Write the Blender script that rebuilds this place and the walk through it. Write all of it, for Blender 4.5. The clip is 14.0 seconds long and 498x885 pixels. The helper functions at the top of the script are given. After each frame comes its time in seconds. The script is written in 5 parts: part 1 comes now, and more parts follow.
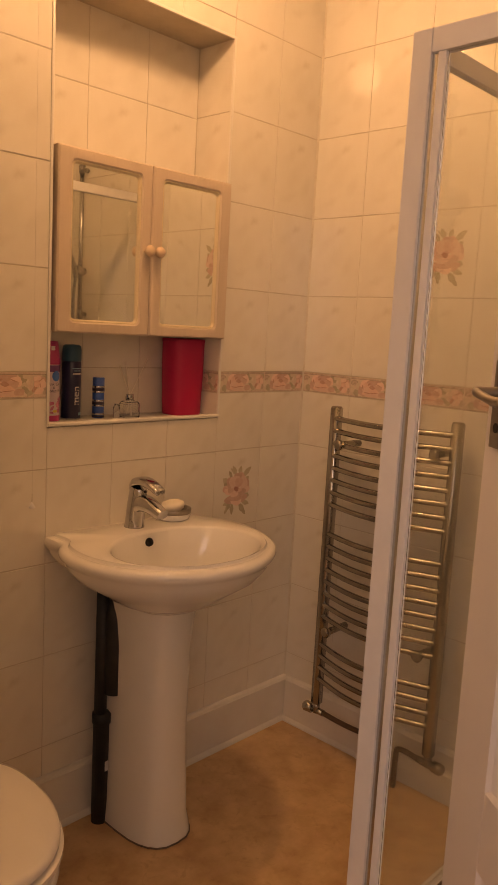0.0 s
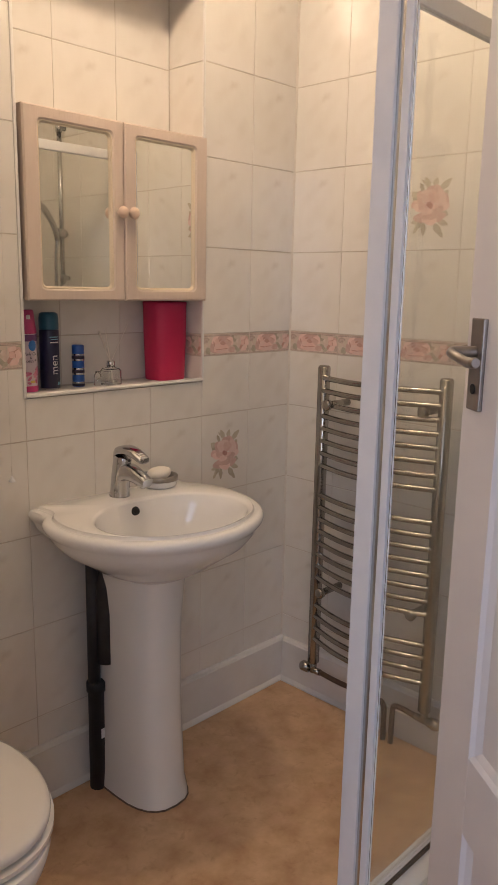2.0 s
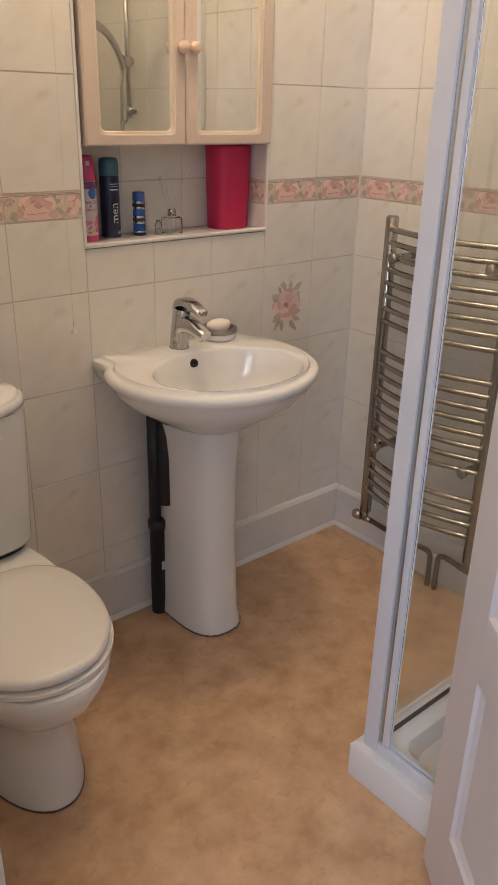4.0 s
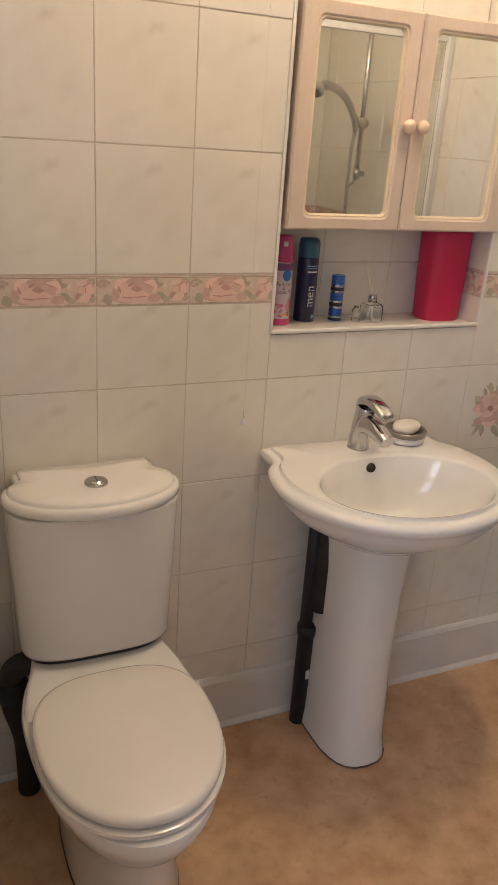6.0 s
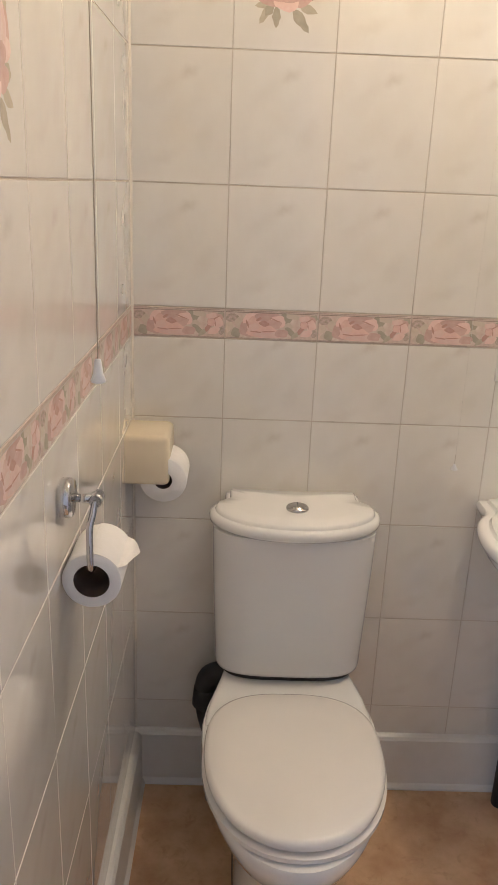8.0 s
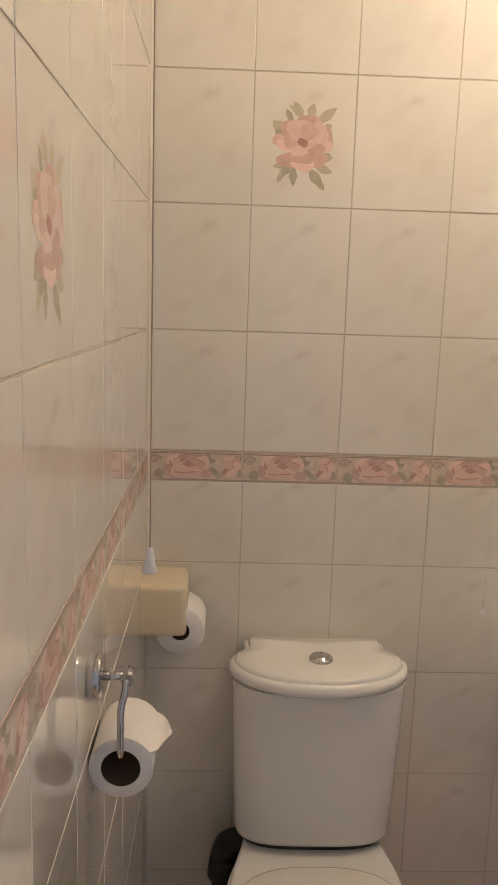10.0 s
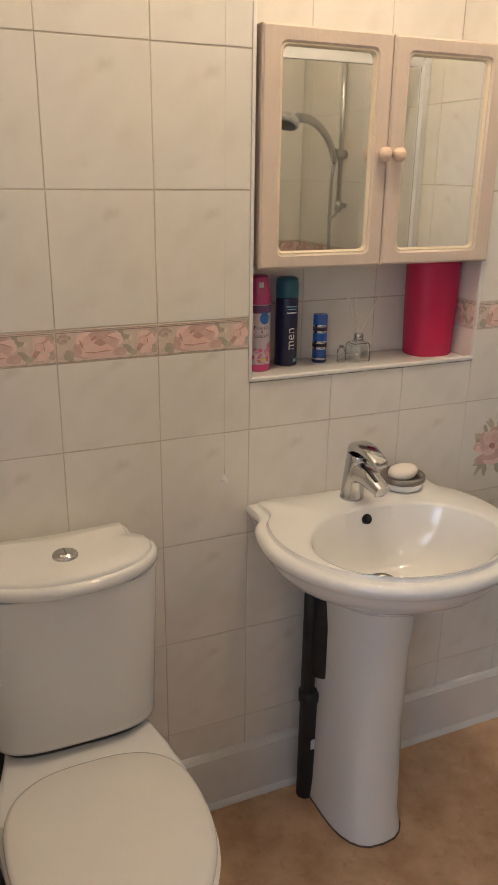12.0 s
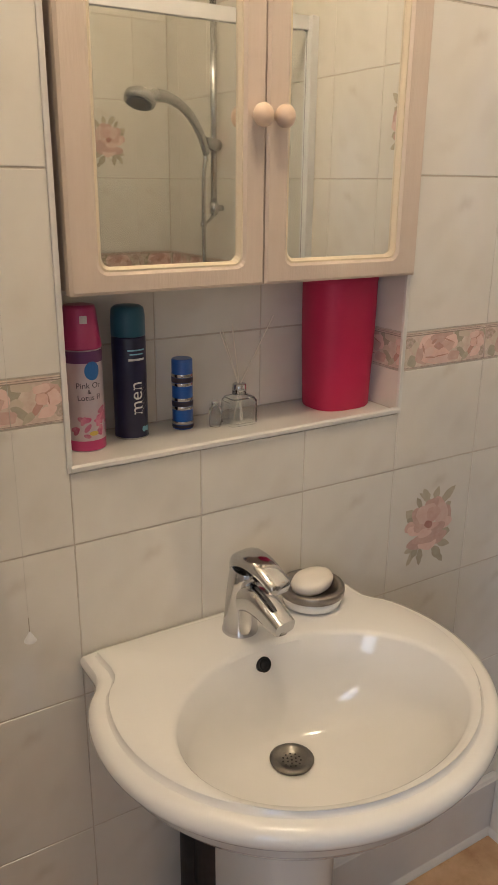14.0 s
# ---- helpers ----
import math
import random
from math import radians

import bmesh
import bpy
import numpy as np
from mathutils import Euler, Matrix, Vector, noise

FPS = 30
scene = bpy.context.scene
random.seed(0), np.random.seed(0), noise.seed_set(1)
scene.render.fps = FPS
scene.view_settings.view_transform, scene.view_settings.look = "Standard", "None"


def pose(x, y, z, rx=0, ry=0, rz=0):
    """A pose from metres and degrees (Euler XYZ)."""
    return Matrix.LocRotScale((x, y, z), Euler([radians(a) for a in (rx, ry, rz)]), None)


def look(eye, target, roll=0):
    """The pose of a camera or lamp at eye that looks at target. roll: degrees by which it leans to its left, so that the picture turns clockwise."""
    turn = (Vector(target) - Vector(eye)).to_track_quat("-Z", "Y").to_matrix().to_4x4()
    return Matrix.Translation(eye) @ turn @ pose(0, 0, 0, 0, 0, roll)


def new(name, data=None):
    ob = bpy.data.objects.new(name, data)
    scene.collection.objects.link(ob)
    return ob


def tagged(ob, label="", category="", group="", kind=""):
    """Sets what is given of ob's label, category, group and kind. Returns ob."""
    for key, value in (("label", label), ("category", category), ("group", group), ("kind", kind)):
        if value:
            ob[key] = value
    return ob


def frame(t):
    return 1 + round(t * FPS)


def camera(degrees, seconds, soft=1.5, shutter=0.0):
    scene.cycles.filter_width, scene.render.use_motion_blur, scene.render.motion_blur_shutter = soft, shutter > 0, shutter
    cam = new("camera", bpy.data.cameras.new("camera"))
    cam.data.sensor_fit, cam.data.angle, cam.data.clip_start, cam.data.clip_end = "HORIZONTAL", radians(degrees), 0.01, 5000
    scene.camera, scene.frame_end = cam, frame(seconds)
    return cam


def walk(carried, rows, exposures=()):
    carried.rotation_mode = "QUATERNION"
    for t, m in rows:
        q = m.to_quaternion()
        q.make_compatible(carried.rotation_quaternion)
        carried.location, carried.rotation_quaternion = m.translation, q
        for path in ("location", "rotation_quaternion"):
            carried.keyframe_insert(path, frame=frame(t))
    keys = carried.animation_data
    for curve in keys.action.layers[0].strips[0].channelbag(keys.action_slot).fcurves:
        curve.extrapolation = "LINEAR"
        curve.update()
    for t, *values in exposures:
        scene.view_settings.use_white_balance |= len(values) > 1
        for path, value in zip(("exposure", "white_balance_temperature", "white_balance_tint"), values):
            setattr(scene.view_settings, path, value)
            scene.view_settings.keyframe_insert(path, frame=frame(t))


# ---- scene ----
cam = camera(35.8, 14.0)
PATH = [
    (0, (-0.231, -1.681, 1.365), (1.202, -0.315, 1.079), 3.1),
    (0.5, (-0.2, -1.694, 1.375), (1.267, -0.367, 1.082), 2.3),
    (1, (-0.18, -1.677, 1.376), (1.251, -0.322, 1.037), 1.5),
    (1.5, (-0.158, -1.679, 1.371), (1.24, -0.293, 1.014), 1.5),
    (2, (-0.167, -1.689, 1.38), (1.248, -0.332, 0.983), 1.1),
    (4.5, (-0.117, -1.735, 1.456), (0.985, -0.304, 0.597), 1.2),
    (5, (-0.05, -1.723, 1.48), (0.914, -0.188, 0.636), 2.1),
    (5.5, (-0.013, -1.677, 1.496), (0.804, -0.042, 0.685), 2.5),
    (6, (0.052, -1.562, 1.526), (0.823, 0.126, 0.781), 4.0),
    (6.5, (0.122, -1.521, 1.509), (0.724, 0.264, 0.838), 3.9),
    (7, (0.163, -1.568, 1.504), (0.536, 0.291, 0.869), 2.8),
    (7.5, (0.203, -1.63, 1.494), (0.366, 0.263, 0.869), 2.5),
    (8, (0.226, -1.65, 1.493), (0.267, 0.246, 0.857), 2.3),
    (10.5, (0.136, -1.56, 1.558), (0.231, 0.411, 1.232), 1.5),
    (11, (0.12, -1.524, 1.559), (0.421, 0.419, 1.194), 0.3),
    (11.5, (0.112, -1.489, 1.529), (0.701, 0.353, 1.017), -0.4),
    (12, (0.152, -1.451, 1.525), (0.922, 0.271, 0.86), 0.8),
    (12.5, (0.229, -1.363, 1.511), (1.026, 0.332, 0.811), 0.8),
    (13, (0.35, -1.263, 1.498), (1.097, 0.461, 0.814), 0.7),
    (13.5, (0.421, -1.125, 1.496), (1.228, 0.571, 0.807), 0.6),
    (14, (0.491, -0.953, 1.473), (1.493, 0.657, 0.838), 0.6),
]
EXPOSURES = [(0.0, -0.45, 19500, 42), (0.3, -0.35, 12500, 31), (0.7, -0.20, 7900, 21), (1.0, -0.10, 6750, 18), (1.3, -0.05, 6500, 17), (2.2, 0.03, 6600, 18), (4.3, 0.32, 6400, 14), (5.5, 0.34, 6400, 14), (6.5, 0.42, 6600, 13), (8.0, 0.60, 5800, 11), (10.5, 0.10, 6400, 13), (11.3, 0.12, 6500, 12), (12.0, 0.27, 6250, 11), (14.0, 0.24, 6350, 10)]
walk(cam, [(t, look(eye, target, roll)) for t, eye, target, roll in PATH], EXPOSURES)

# ---- light ----
world = bpy.data.worlds.new("world")
scene.world = world
world.use_nodes = True
sky = world.node_tree.nodes.new("ShaderNodeTexSky")
sky.sky_type, sky.sun_disc = "NISHITA", False
sky.sun_elevation, sky.sun_rotation = radians(35), radians(220)
world.node_tree.links.new(sky.outputs[0], world.node_tree.nodes["Background"].inputs[0])
world.node_tree.nodes["Background"].inputs[1].default_value = 0.08


def lamp(name, kind, m, power, colour, **settings):
    data = bpy.data.lights.new(name, kind)
    data.energy, data.color = power, colour
    for key, value in settings.items():
        if key == "size":
            data.size = value
        elif key == "size_y":
            data.shape, data.size_y = "RECTANGLE", value
        elif key == "radius":
            data.shadow_soft_size = value
    ob = new(name, data)
    ob.matrix_world = m
    return ob


CEILING = 2.58
LAMP = (0.95, -0.44, 2.47)

# ---- door plane: a diagonal corner; a runs along it, b goes out into the hall ----
J, H = Vector((0.015, -1.209)), Vector((0.506, -1.621))
ALONG = (H - J).normalized()
OUT = Vector((ALONG.y, -ALONG.x)).normalized()
DOORWAY = (H - J).length


def diag(a, b, z=0.0):
    p = J + ALONG * a + OUT * b
    return Vector((p.x, p.y, z))


DIAG = Matrix(((ALONG.x, OUT.x, 0, J.x), (ALONG.y, OUT.y, 0, J.y), (0, 0, 1, 0), (0, 0, 0, 1)))
lamp("hall_window_light", "AREA", look(diag(-0.30, 1.9, 1.70), diag(0.30, -0.3, 0.7)), 25, (0.58, 0.73, 1.0), size=1.5, size_y=1.4)


# ---- materials ----
def material(name, colour, rough=0.5, metal=0.0, coat=0.0, second=None, scale=8.0, amount=0.5, bump=0.0, bump_scale=60.0,
             stretch=(1, 1, 1), island=0.0, per_object=0.0, detail=5.0, spec=0.5, slant=0.0, middle=0.5):
    m = bpy.data.materials.new(name)
    m.use_nodes = True
    nt = m.node_tree
    b = nt.nodes["Principled BSDF"]
    b.inputs["Roughness"].default_value, b.inputs["Metallic"].default_value = rough, metal
    b.inputs["Coat Weight"].default_value, b.inputs["Coat Roughness"].default_value = coat, 0.04
    b.inputs["Specular IOR Level"].default_value = spec
    b.inputs["Base Color"].default_value = (*colour, 1)
    co = nt.nodes.new("ShaderNodeTexCoord")
    mp = nt.nodes.new("ShaderNodeMapping")
    mp.inputs["Scale"].default_value = stretch
    mp.inputs["Rotation"].default_value = (0, radians(slant), 0)
    nt.links.new(co.outputs["Object"], mp.inputs["Vector"])
    source = mp.outputs["Vector"]
    if per_object:
        info = nt.nodes.new("ShaderNodeObjectInfo")
        shift = nt.nodes.new("ShaderNodeVectorMath")
        shift.operation = "MULTIPLY_ADD"
        nt.links.new(info.outputs["Random"], shift.inputs[0])
        shift.inputs[1].default_value = (per_object, per_object * 0.7, per_object * 1.3)
        nt.links.new(source, shift.inputs[2])
        source = shift.outputs[0]
    last = None
    if second:
        n = nt.nodes.new("ShaderNodeTexNoise")
        n.inputs["Scale"].default_value, n.inputs["Detail"].default_value, n.inputs["Roughness"].default_value = scale, detail, 0.6
        nt.links.new(source, n.inputs["Vector"])
        r = nt.nodes.new("ShaderNodeValToRGB")
        r.color_ramp.elements[0].position, r.color_ramp.elements[1].position = middle - amount / 2, middle + amount / 2
        r.color_ramp.elements[0].color, r.color_ramp.elements[1].color = (*colour, 1), (*second, 1)
        nt.links.new(n.outputs["Fac"], r.inputs["Fac"])
        last = r.outputs["Color"]
    if island:
        g = nt.nodes.new("ShaderNodeNewGeometry")
        hs = nt.nodes.new("ShaderNodeHueSaturation")
        mr = nt.nodes.new("ShaderNodeMapRange")
        mr.inputs["To Min"].default_value, mr.inputs["To Max"].default_value = 1 - island, 1 + island
        nt.links.new(g.outputs["Random Per Island"], mr.inputs["Value"])
        nt.links.new(mr.outputs["Result"], hs.inputs["Value"])
        if last:
            nt.links.new(last, hs.inputs["Color"])
        else:
            hs.inputs["Color"].default_value = (*colour, 1)
        last = hs.outputs["Color"]
    if last:
        nt.links.new(last, b.inputs["Base Color"])
    if bump:
        n2 = nt.nodes.new("ShaderNodeTexNoise")
        n2.inputs["Scale"].default_value, n2.inputs["Detail"].default_value = bump_scale, 3
        nt.links.new(source, n2.inputs["Vector"])
        bp = nt.nodes.new("ShaderNodeBump")
        bp.inputs["Strength"].default_value, bp.inputs["Distance"].default_value = bump, 0.002
        nt.links.new(n2.outputs["Fac"], bp.inputs["Height"])
        nt.links.new(bp.outputs["Normal"], b.inputs["Normal"])
    return m


def tile_glaze():
    """Cream glaze with the same faint grey-beige smudges printed on every tile."""
    m = material("glazed_tile", (0.745, 0.700, 0.628), 0.08, 0, 0.9, (0.790, 0.752, 0.688), 11, 0.5, 0.03, 7, (1, 1, 0.6), detail=3.0, slant=40, middle=0.45, per_object=0.02)
    nt = m.node_tree
    b = nt.nodes["Principled BSDF"]
    last = b.inputs["Base Color"].links[0].from_socket
    co = nt.nodes.new("ShaderNodeTexCoord")
    ripple = nt.nodes.new("ShaderNodeTexNoise")
    ripple.inputs["Scale"].default_value, ripple.inputs["Detail"].default_value = 34, 4
    nt.links.new(co.outputs["Object"], ripple.inputs["Vector"])
    bend = nt.nodes.new("ShaderNodeVectorMath")
    bend.operation = "MULTIPLY_ADD"
    nt.links.new(ripple.outputs["Color"], bend.inputs[0])
    bend.inputs[1].default_value = (0.030, 0, 0.030)
    nt.links.new(co.outputs["Object"], bend.inputs[2])
    for x, z, long, wide, turn, amount in ((-0.018, 0.080, 0.026, 0.016, 25, 0.42), (0.030, 0.052, 0.060, 0.020, 40, 0.14), (-0.052, -0.030, 0.040, 0.022, 65, 0.16), (0.030, -0.075, 0.045, 0.018, 20, 0.18), (0.0, 0.0, 0.100, 0.030, 50, 0.10)):
        mp = nt.nodes.new("ShaderNodeMapping")
        mp.vector_type = "TEXTURE"
        mp.inputs["Location"].default_value = (x + 0.015, 0, z + 0.015)
        mp.inputs["Rotation"].default_value = (0, radians(turn), 0)
        mp.inputs["Scale"].default_value = (long, 1, wide)
        nt.links.new(bend.outputs[0], mp.inputs["Vector"])
        far = nt.nodes.new("ShaderNodeVectorMath")
        far.operation = "LENGTH"
        nt.links.new(mp.outputs[0], far.inputs[0])
        mr = nt.nodes.new("ShaderNodeMapRange")
        mr.interpolation_type = "SMOOTHSTEP"
        for key, v in (("From Min", 0.0), ("From Max", 1.2), ("To Min", amount), ("To Max", 0.0)):
            mr.inputs[key].default_value = v
        nt.links.new(far.outputs["Value"], mr.inputs["Value"])
        mix = nt.nodes.new("ShaderNodeMix")
        mix.data_type = "RGBA"
        nt.links.new(mr.outputs[0], mix.inputs["Factor"])
        nt.links.new(last, mix.inputs["A"])
        mix.inputs["B"].default_value = (0.56, 0.49, 0.405, 1)
        last = mix.outputs["Result"]
    nt.links.new(last, b.inputs["Base Color"])
    return m


TILE = tile_glaze()
BORDER = material("border_tile", (0.60, 0.44, 0.37), 0.22, 0, 0.2, (0.74, 0.64, 0.56), 60, 0.4, 0.05, 30)
PETAL = material("pink_petal", (0.62, 0.385, 0.335), 0.2, 0, 0.3, (0.75, 0.54, 0.47), 70, 0.6, island=0.14)
HEART = material("flower_heart", (0.40, 0.19, 0.16), 0.25, 0, 0.2, (0.50, 0.28, 0.24), 80, 0.5)
LEAF = material("printed_leaf", (0.42, 0.37, 0.28), 0.22, 0, 0.2, (0.54, 0.48, 0.38), 60, 0.5, island=0.12)
PALE = material("pale_petal", (0.74, 0.50, 0.44), 0.2, 0, 0.3, (0.80, 0.62, 0.56), 80, 0.5, island=0.08)
CREAMP = material("cream_print", (0.70, 0.60, 0.50), 0.22, 0, 0.2, (0.62, 0.52, 0.42), 90, 0.5, island=0.08)
SPECK = material("speckled_leaf", (0.40, 0.34, 0.27), 0.22, 0, 0.2, (0.66, 0.50, 0.44), 160, 0.3, island=0.08)
DEEP = material("deep_petal", (0.50, 0.265, 0.225), 0.22, 0, 0.2, (0.58, 0.37, 0.31), 90, 0.5)
LINE = material("printed_line", (0.25, 0.19, 0.16), 0.3, 0, 0, (0.36, 0.29, 0.24), 90, 0.5)
GROUT = material("grout", (0.47, 0.40, 0.32), 0.9, 0, 0, (0.66, 0.59, 0.51), 7, 0.6, 0.3, 400)
PLASTER = material("painted_plaster", (0.80, 0.77, 0.71), 0.85, 0, 0, (0.83, 0.80, 0.75), 3, 0.6, 0.1, 120)
VINYL = material("vinyl_floor", (0.465, 0.262, 0.135), 0.38, 0, 0.08, (0.70, 0.465, 0.272), 10.0, 0.37, 0.08, 160, detail=12, middle=0.47)
def flecks(m, colour, scale, low, high, amount):
    """Lays small dark flecks over a material's colour."""
    nt = m.node_tree
    b = nt.nodes["Principled BSDF"]
    last = b.inputs["Base Color"].links[0].from_socket
    co = nt.nodes.new("ShaderNodeTexCoord")
    n = nt.nodes.new("ShaderNodeTexNoise")
    n.inputs["Scale"].default_value, n.inputs["Detail"].default_value, n.inputs["Roughness"].default_value, n.inputs["Distortion"].default_value = scale, 6, 0.65, 0.6
    nt.links.new(co.outputs["Object"], n.inputs["Vector"])
    mr = nt.nodes.new("ShaderNodeMapRange")
    for key, v in (("From Min", low), ("From Max", high), ("To Min", 0.0), ("To Max", amount)):
        mr.inputs[key].default_value = v
    nt.links.new(n.outputs["Fac"], mr.inputs["Value"])
    mix = nt.nodes.new("ShaderNodeMix")
    mix.data_type = "RGBA"
    nt.links.new(mr.outputs[0], mix.inputs["Factor"])
    nt.links.new(last, mix.inputs["A"])
    mix.inputs["B"].default_value = (*colour, 1)
    nt.links.new(mix.outputs["Result"], b.inputs["Base Color"])


flecks(VINYL, (0.36, 0.175, 0.085), 26, 0.55, 0.75, 0.55)
flecks(VINYL, (0.62, 0.36, 0.235), 7, 0.52, 0.72, 0.5)
CARPET = material("hall_carpet", (0.22, 0.17, 0.13), 0.95, 0, 0, (0.28, 0.22, 0.17), 90, 0.5, 0.5, 300)
CERAMIC = material("white_ceramic", (0.80, 0.785, 0.755), 0.10, 0, 0.35, (0.815, 0.80, 0.77), 2, 0.8)
SEAT = material("seat_plastic", (0.80, 0.76, 0.71), 0.14, 0, 0.4, (0.81, 0.77, 0.72), 2, 0.8)
WHITE = material("white_gloss_paint", (0.78, 0.77, 0.76), 0.28, 0, 0.1, (0.72, 0.71, 0.70), 14, 0.5, 0.08, 40)
SKIRT = material("skirting_paint", (0.76, 0.735, 0.70), 0.3, 0, 0.1, (0.68, 0.65, 0.60), 9, 0.5, 0.08, 30)
FRAMEW = material("white_enamel", (0.76, 0.76, 0.78), 0.3, 0, 0.1, (0.71, 0.71, 0.73), 18, 0.5)
DOORP = material("door_paint", (0.74, 0.70, 0.69), 0.4, 0, 0, (0.69, 0.65, 0.64), 5, 0.6, 0.15, 60, (1, 1, 0.2))
LIMED = material("limed_wood", (0.605, 0.490, 0.402), 0.5, 0, 0, (0.655, 0.548, 0.462), 16, 0.7, 0.15, 90, (6, 6, 0.6))
KNOB = material("beech_knob", (0.72, 0.52, 0.38), 0.35, 0, 0.2, (0.76, 0.58, 0.44), 20, 0.5)
# paler than the doors: light caught by the bead is in the colour
LIT_BEAD = material("lit_bead", (0.70, 0.61, 0.46), 0.4, 0, 0, (0.70, 0.58, 0.42), 40, 0.5)
CHROME = material("chrome", (0.54, 0.54, 0.55), 0.09, 1.0)
SATIN = material("satin_chrome", (0.44, 0.415, 0.38), 0.17, 1.0, 0, (0.33, 0.31, 0.28), 10, 0.6)
GREYCH = material("grey_chrome", (0.60, 0.60, 0.60), 0.18, 1.0)
DULL = material("dull_steel", (0.36, 0.33, 0.31), 0.38, 1.0, 0, (0.29, 0.26, 0.24), 25, 0.5)
WASTE = material("dull_waste", (0.25, 0.235, 0.215), 0.30, 1.0, 0, (0.16, 0.15, 0.135), 60, 0.5)
MIRROR = material("mirror", (0.86, 0.87, 0.84), 0.015, 1.0)
BLACK = material("black_plastic", (0.010, 0.010, 0.013), 0.55, 0, 0, (0.03, 0.03, 0.03), 20, 0.5)
GREYP = material("grey_plastic", (0.055, 0.055, 0.06), 0.5, 0, 0, (0.08, 0.08, 0.085), 20, 0.5)
HOLE = material("dark_hole", (0.012, 0.011, 0.01), 0.6)
COPPER = material("painted_pipe", (0.17, 0.105, 0.07), 0.45, 0.3, 0, (0.10, 0.065, 0.045), 30, 0.6)
PINKBIN = material("pink_plastic", (0.56, 0.016, 0.085), 0.5, 0, 0, (0.50, 0.012, 0.07), 6, 0.5)
PAPER = material("toilet_paper", (0.84, 0.82, 0.80), 0.95, 0, 0, (0.80, 0.78, 0.76), 60, 0.5, 0.3, 240)
CARD = material("cardboard_core", (0.12, 0.085, 0.065), 0.9)
CREAM = material("cream_plastic", (0.78, 0.68, 0.50), 0.25, 0, 0.2, (0.75, 0.64, 0.46), 5, 0.5)
SOAP = material("soap", (0.80, 0.73, 0.64), 0.45, 0, 0.1, (0.84, 0.78, 0.70), 12, 0.5)
SEALW = material("cream_sealant", (0.70, 0.65, 0.57), 0.45, 0, 0, (0.62, 0.56, 0.48), 30, 0.5)
GRIME = material("grimy_sealant", (0.10, 0.070, 0.050), 0.6, 0, 0, (0.22, 0.16, 0.11), 40, 0.5)
# for the shower seal, and for the painted shade under the cistern
SEAL_GAP = material("dark_seal_and_gap", (0.03, 0.026, 0.022), 0.6)
CORD = material("cord", (0.42, 0.36, 0.29), 0.8)
BULB = material("lamp_globe", (0.9, 0.88, 0.82), 0.4)
BULB.node_tree.nodes["Principled BSDF"].inputs["Emission Color"].default_value = (1, 0.81, 0.58, 1)
BULB.node_tree.nodes["Principled BSDF"].inputs["Emission Strength"].default_value = 114.0
PINKCAN = material("can_pink", (0.52, 0.045, 0.17), 0.3, 0, 0.2)
CANWHITE = material("can_label", (0.66, 0.60, 0.62), 0.3, 0, 0.2, (0.60, 0.46, 0.52), 26, 0.4)
MAGENTA = material("orchid_print", (0.50, 0.05, 0.17), 0.3, 0, 0.2, (0.66, 0.30, 0.40), 90, 0.5, island=0.2)
VIOLET = material("violet_print", (0.16, 0.05, 0.16), 0.3, 0, 0.2)
BLUEP = material("blue_patch", (0.03, 0.17, 0.50), 0.3, 0, 0.2)
YELLOW = material("yellow_print", (0.68, 0.52, 0.12), 0.3, 0, 0.2)
NAVY = material("navy_can", (0.010, 0.011, 0.042), 0.30, 0, 0.15, (0.016, 0.018, 0.065), 18, 0.6)
TEAL = material("teal_cap", (0.018, 0.105, 0.165), 0.35, 0, 0.2)
CYAN = material("light_blue_print", (0.22, 0.48, 0.62), 0.3)
INK = material("dark_ink", (0.04, 0.03, 0.05), 0.5)
LIGHTINK = material("white_ink", (0.75, 0.74, 0.74), 0.4)
COBALT = material("cobalt_blue", (0.015, 0.10, 0.42), 0.3, 0, 0.2)
REED = material("reed", (0.84, 0.79, 0.70), 0.7)


def glass(name, tint, rough=0.0):
    m = bpy.data.materials.new(name)
    m.use_nodes = True
    b = m.node_tree.nodes["Principled BSDF"]
    b.inputs["Base Color"].default_value, b.inputs["Roughness"].default_value = (*tint, 1), rough
    b.inputs["Transmission Weight"].default_value, b.inputs["IOR"].default_value = 1.0, 1.45
    return m


GLASS = glass("shower_glass", (0.97, 0.985, 0.975))
BOTTLE = glass("bottle_glass", (0.96, 0.97, 0.95))


# ---- mesh helpers ----
def box(bm, lo, hi, m=None, mat=0, bevel=0.0):
    lo, hi = Vector(lo), Vector(hi)
    vs = []
    if bevel <= 0:
        pts = [(x, y, z) for z in (lo.z, hi.z) for y in (lo.y, hi.y) for x in (lo.x, hi.x)]
        vs = [bm.verts.new(p if m is None else m @ Vector(p)) for p in pts]
        for f in ((0, 2, 3, 1), (4, 5, 7, 6), (0, 1, 5, 4), (2, 6, 7, 3), (0, 4, 6, 2), (1, 3, 7, 5)):
            bm.faces.new([vs[i] for i in f]).material_index = mat
        return vs
    tmp = bmesh.new()
    box(tmp, lo, hi)
    bmesh.ops.bevel(tmp, geom=tmp.edges[:], offset=bevel, segments=2, affect="EDGES", profile=0.6)
    join(bm, tmp, m, mat)
    return vs


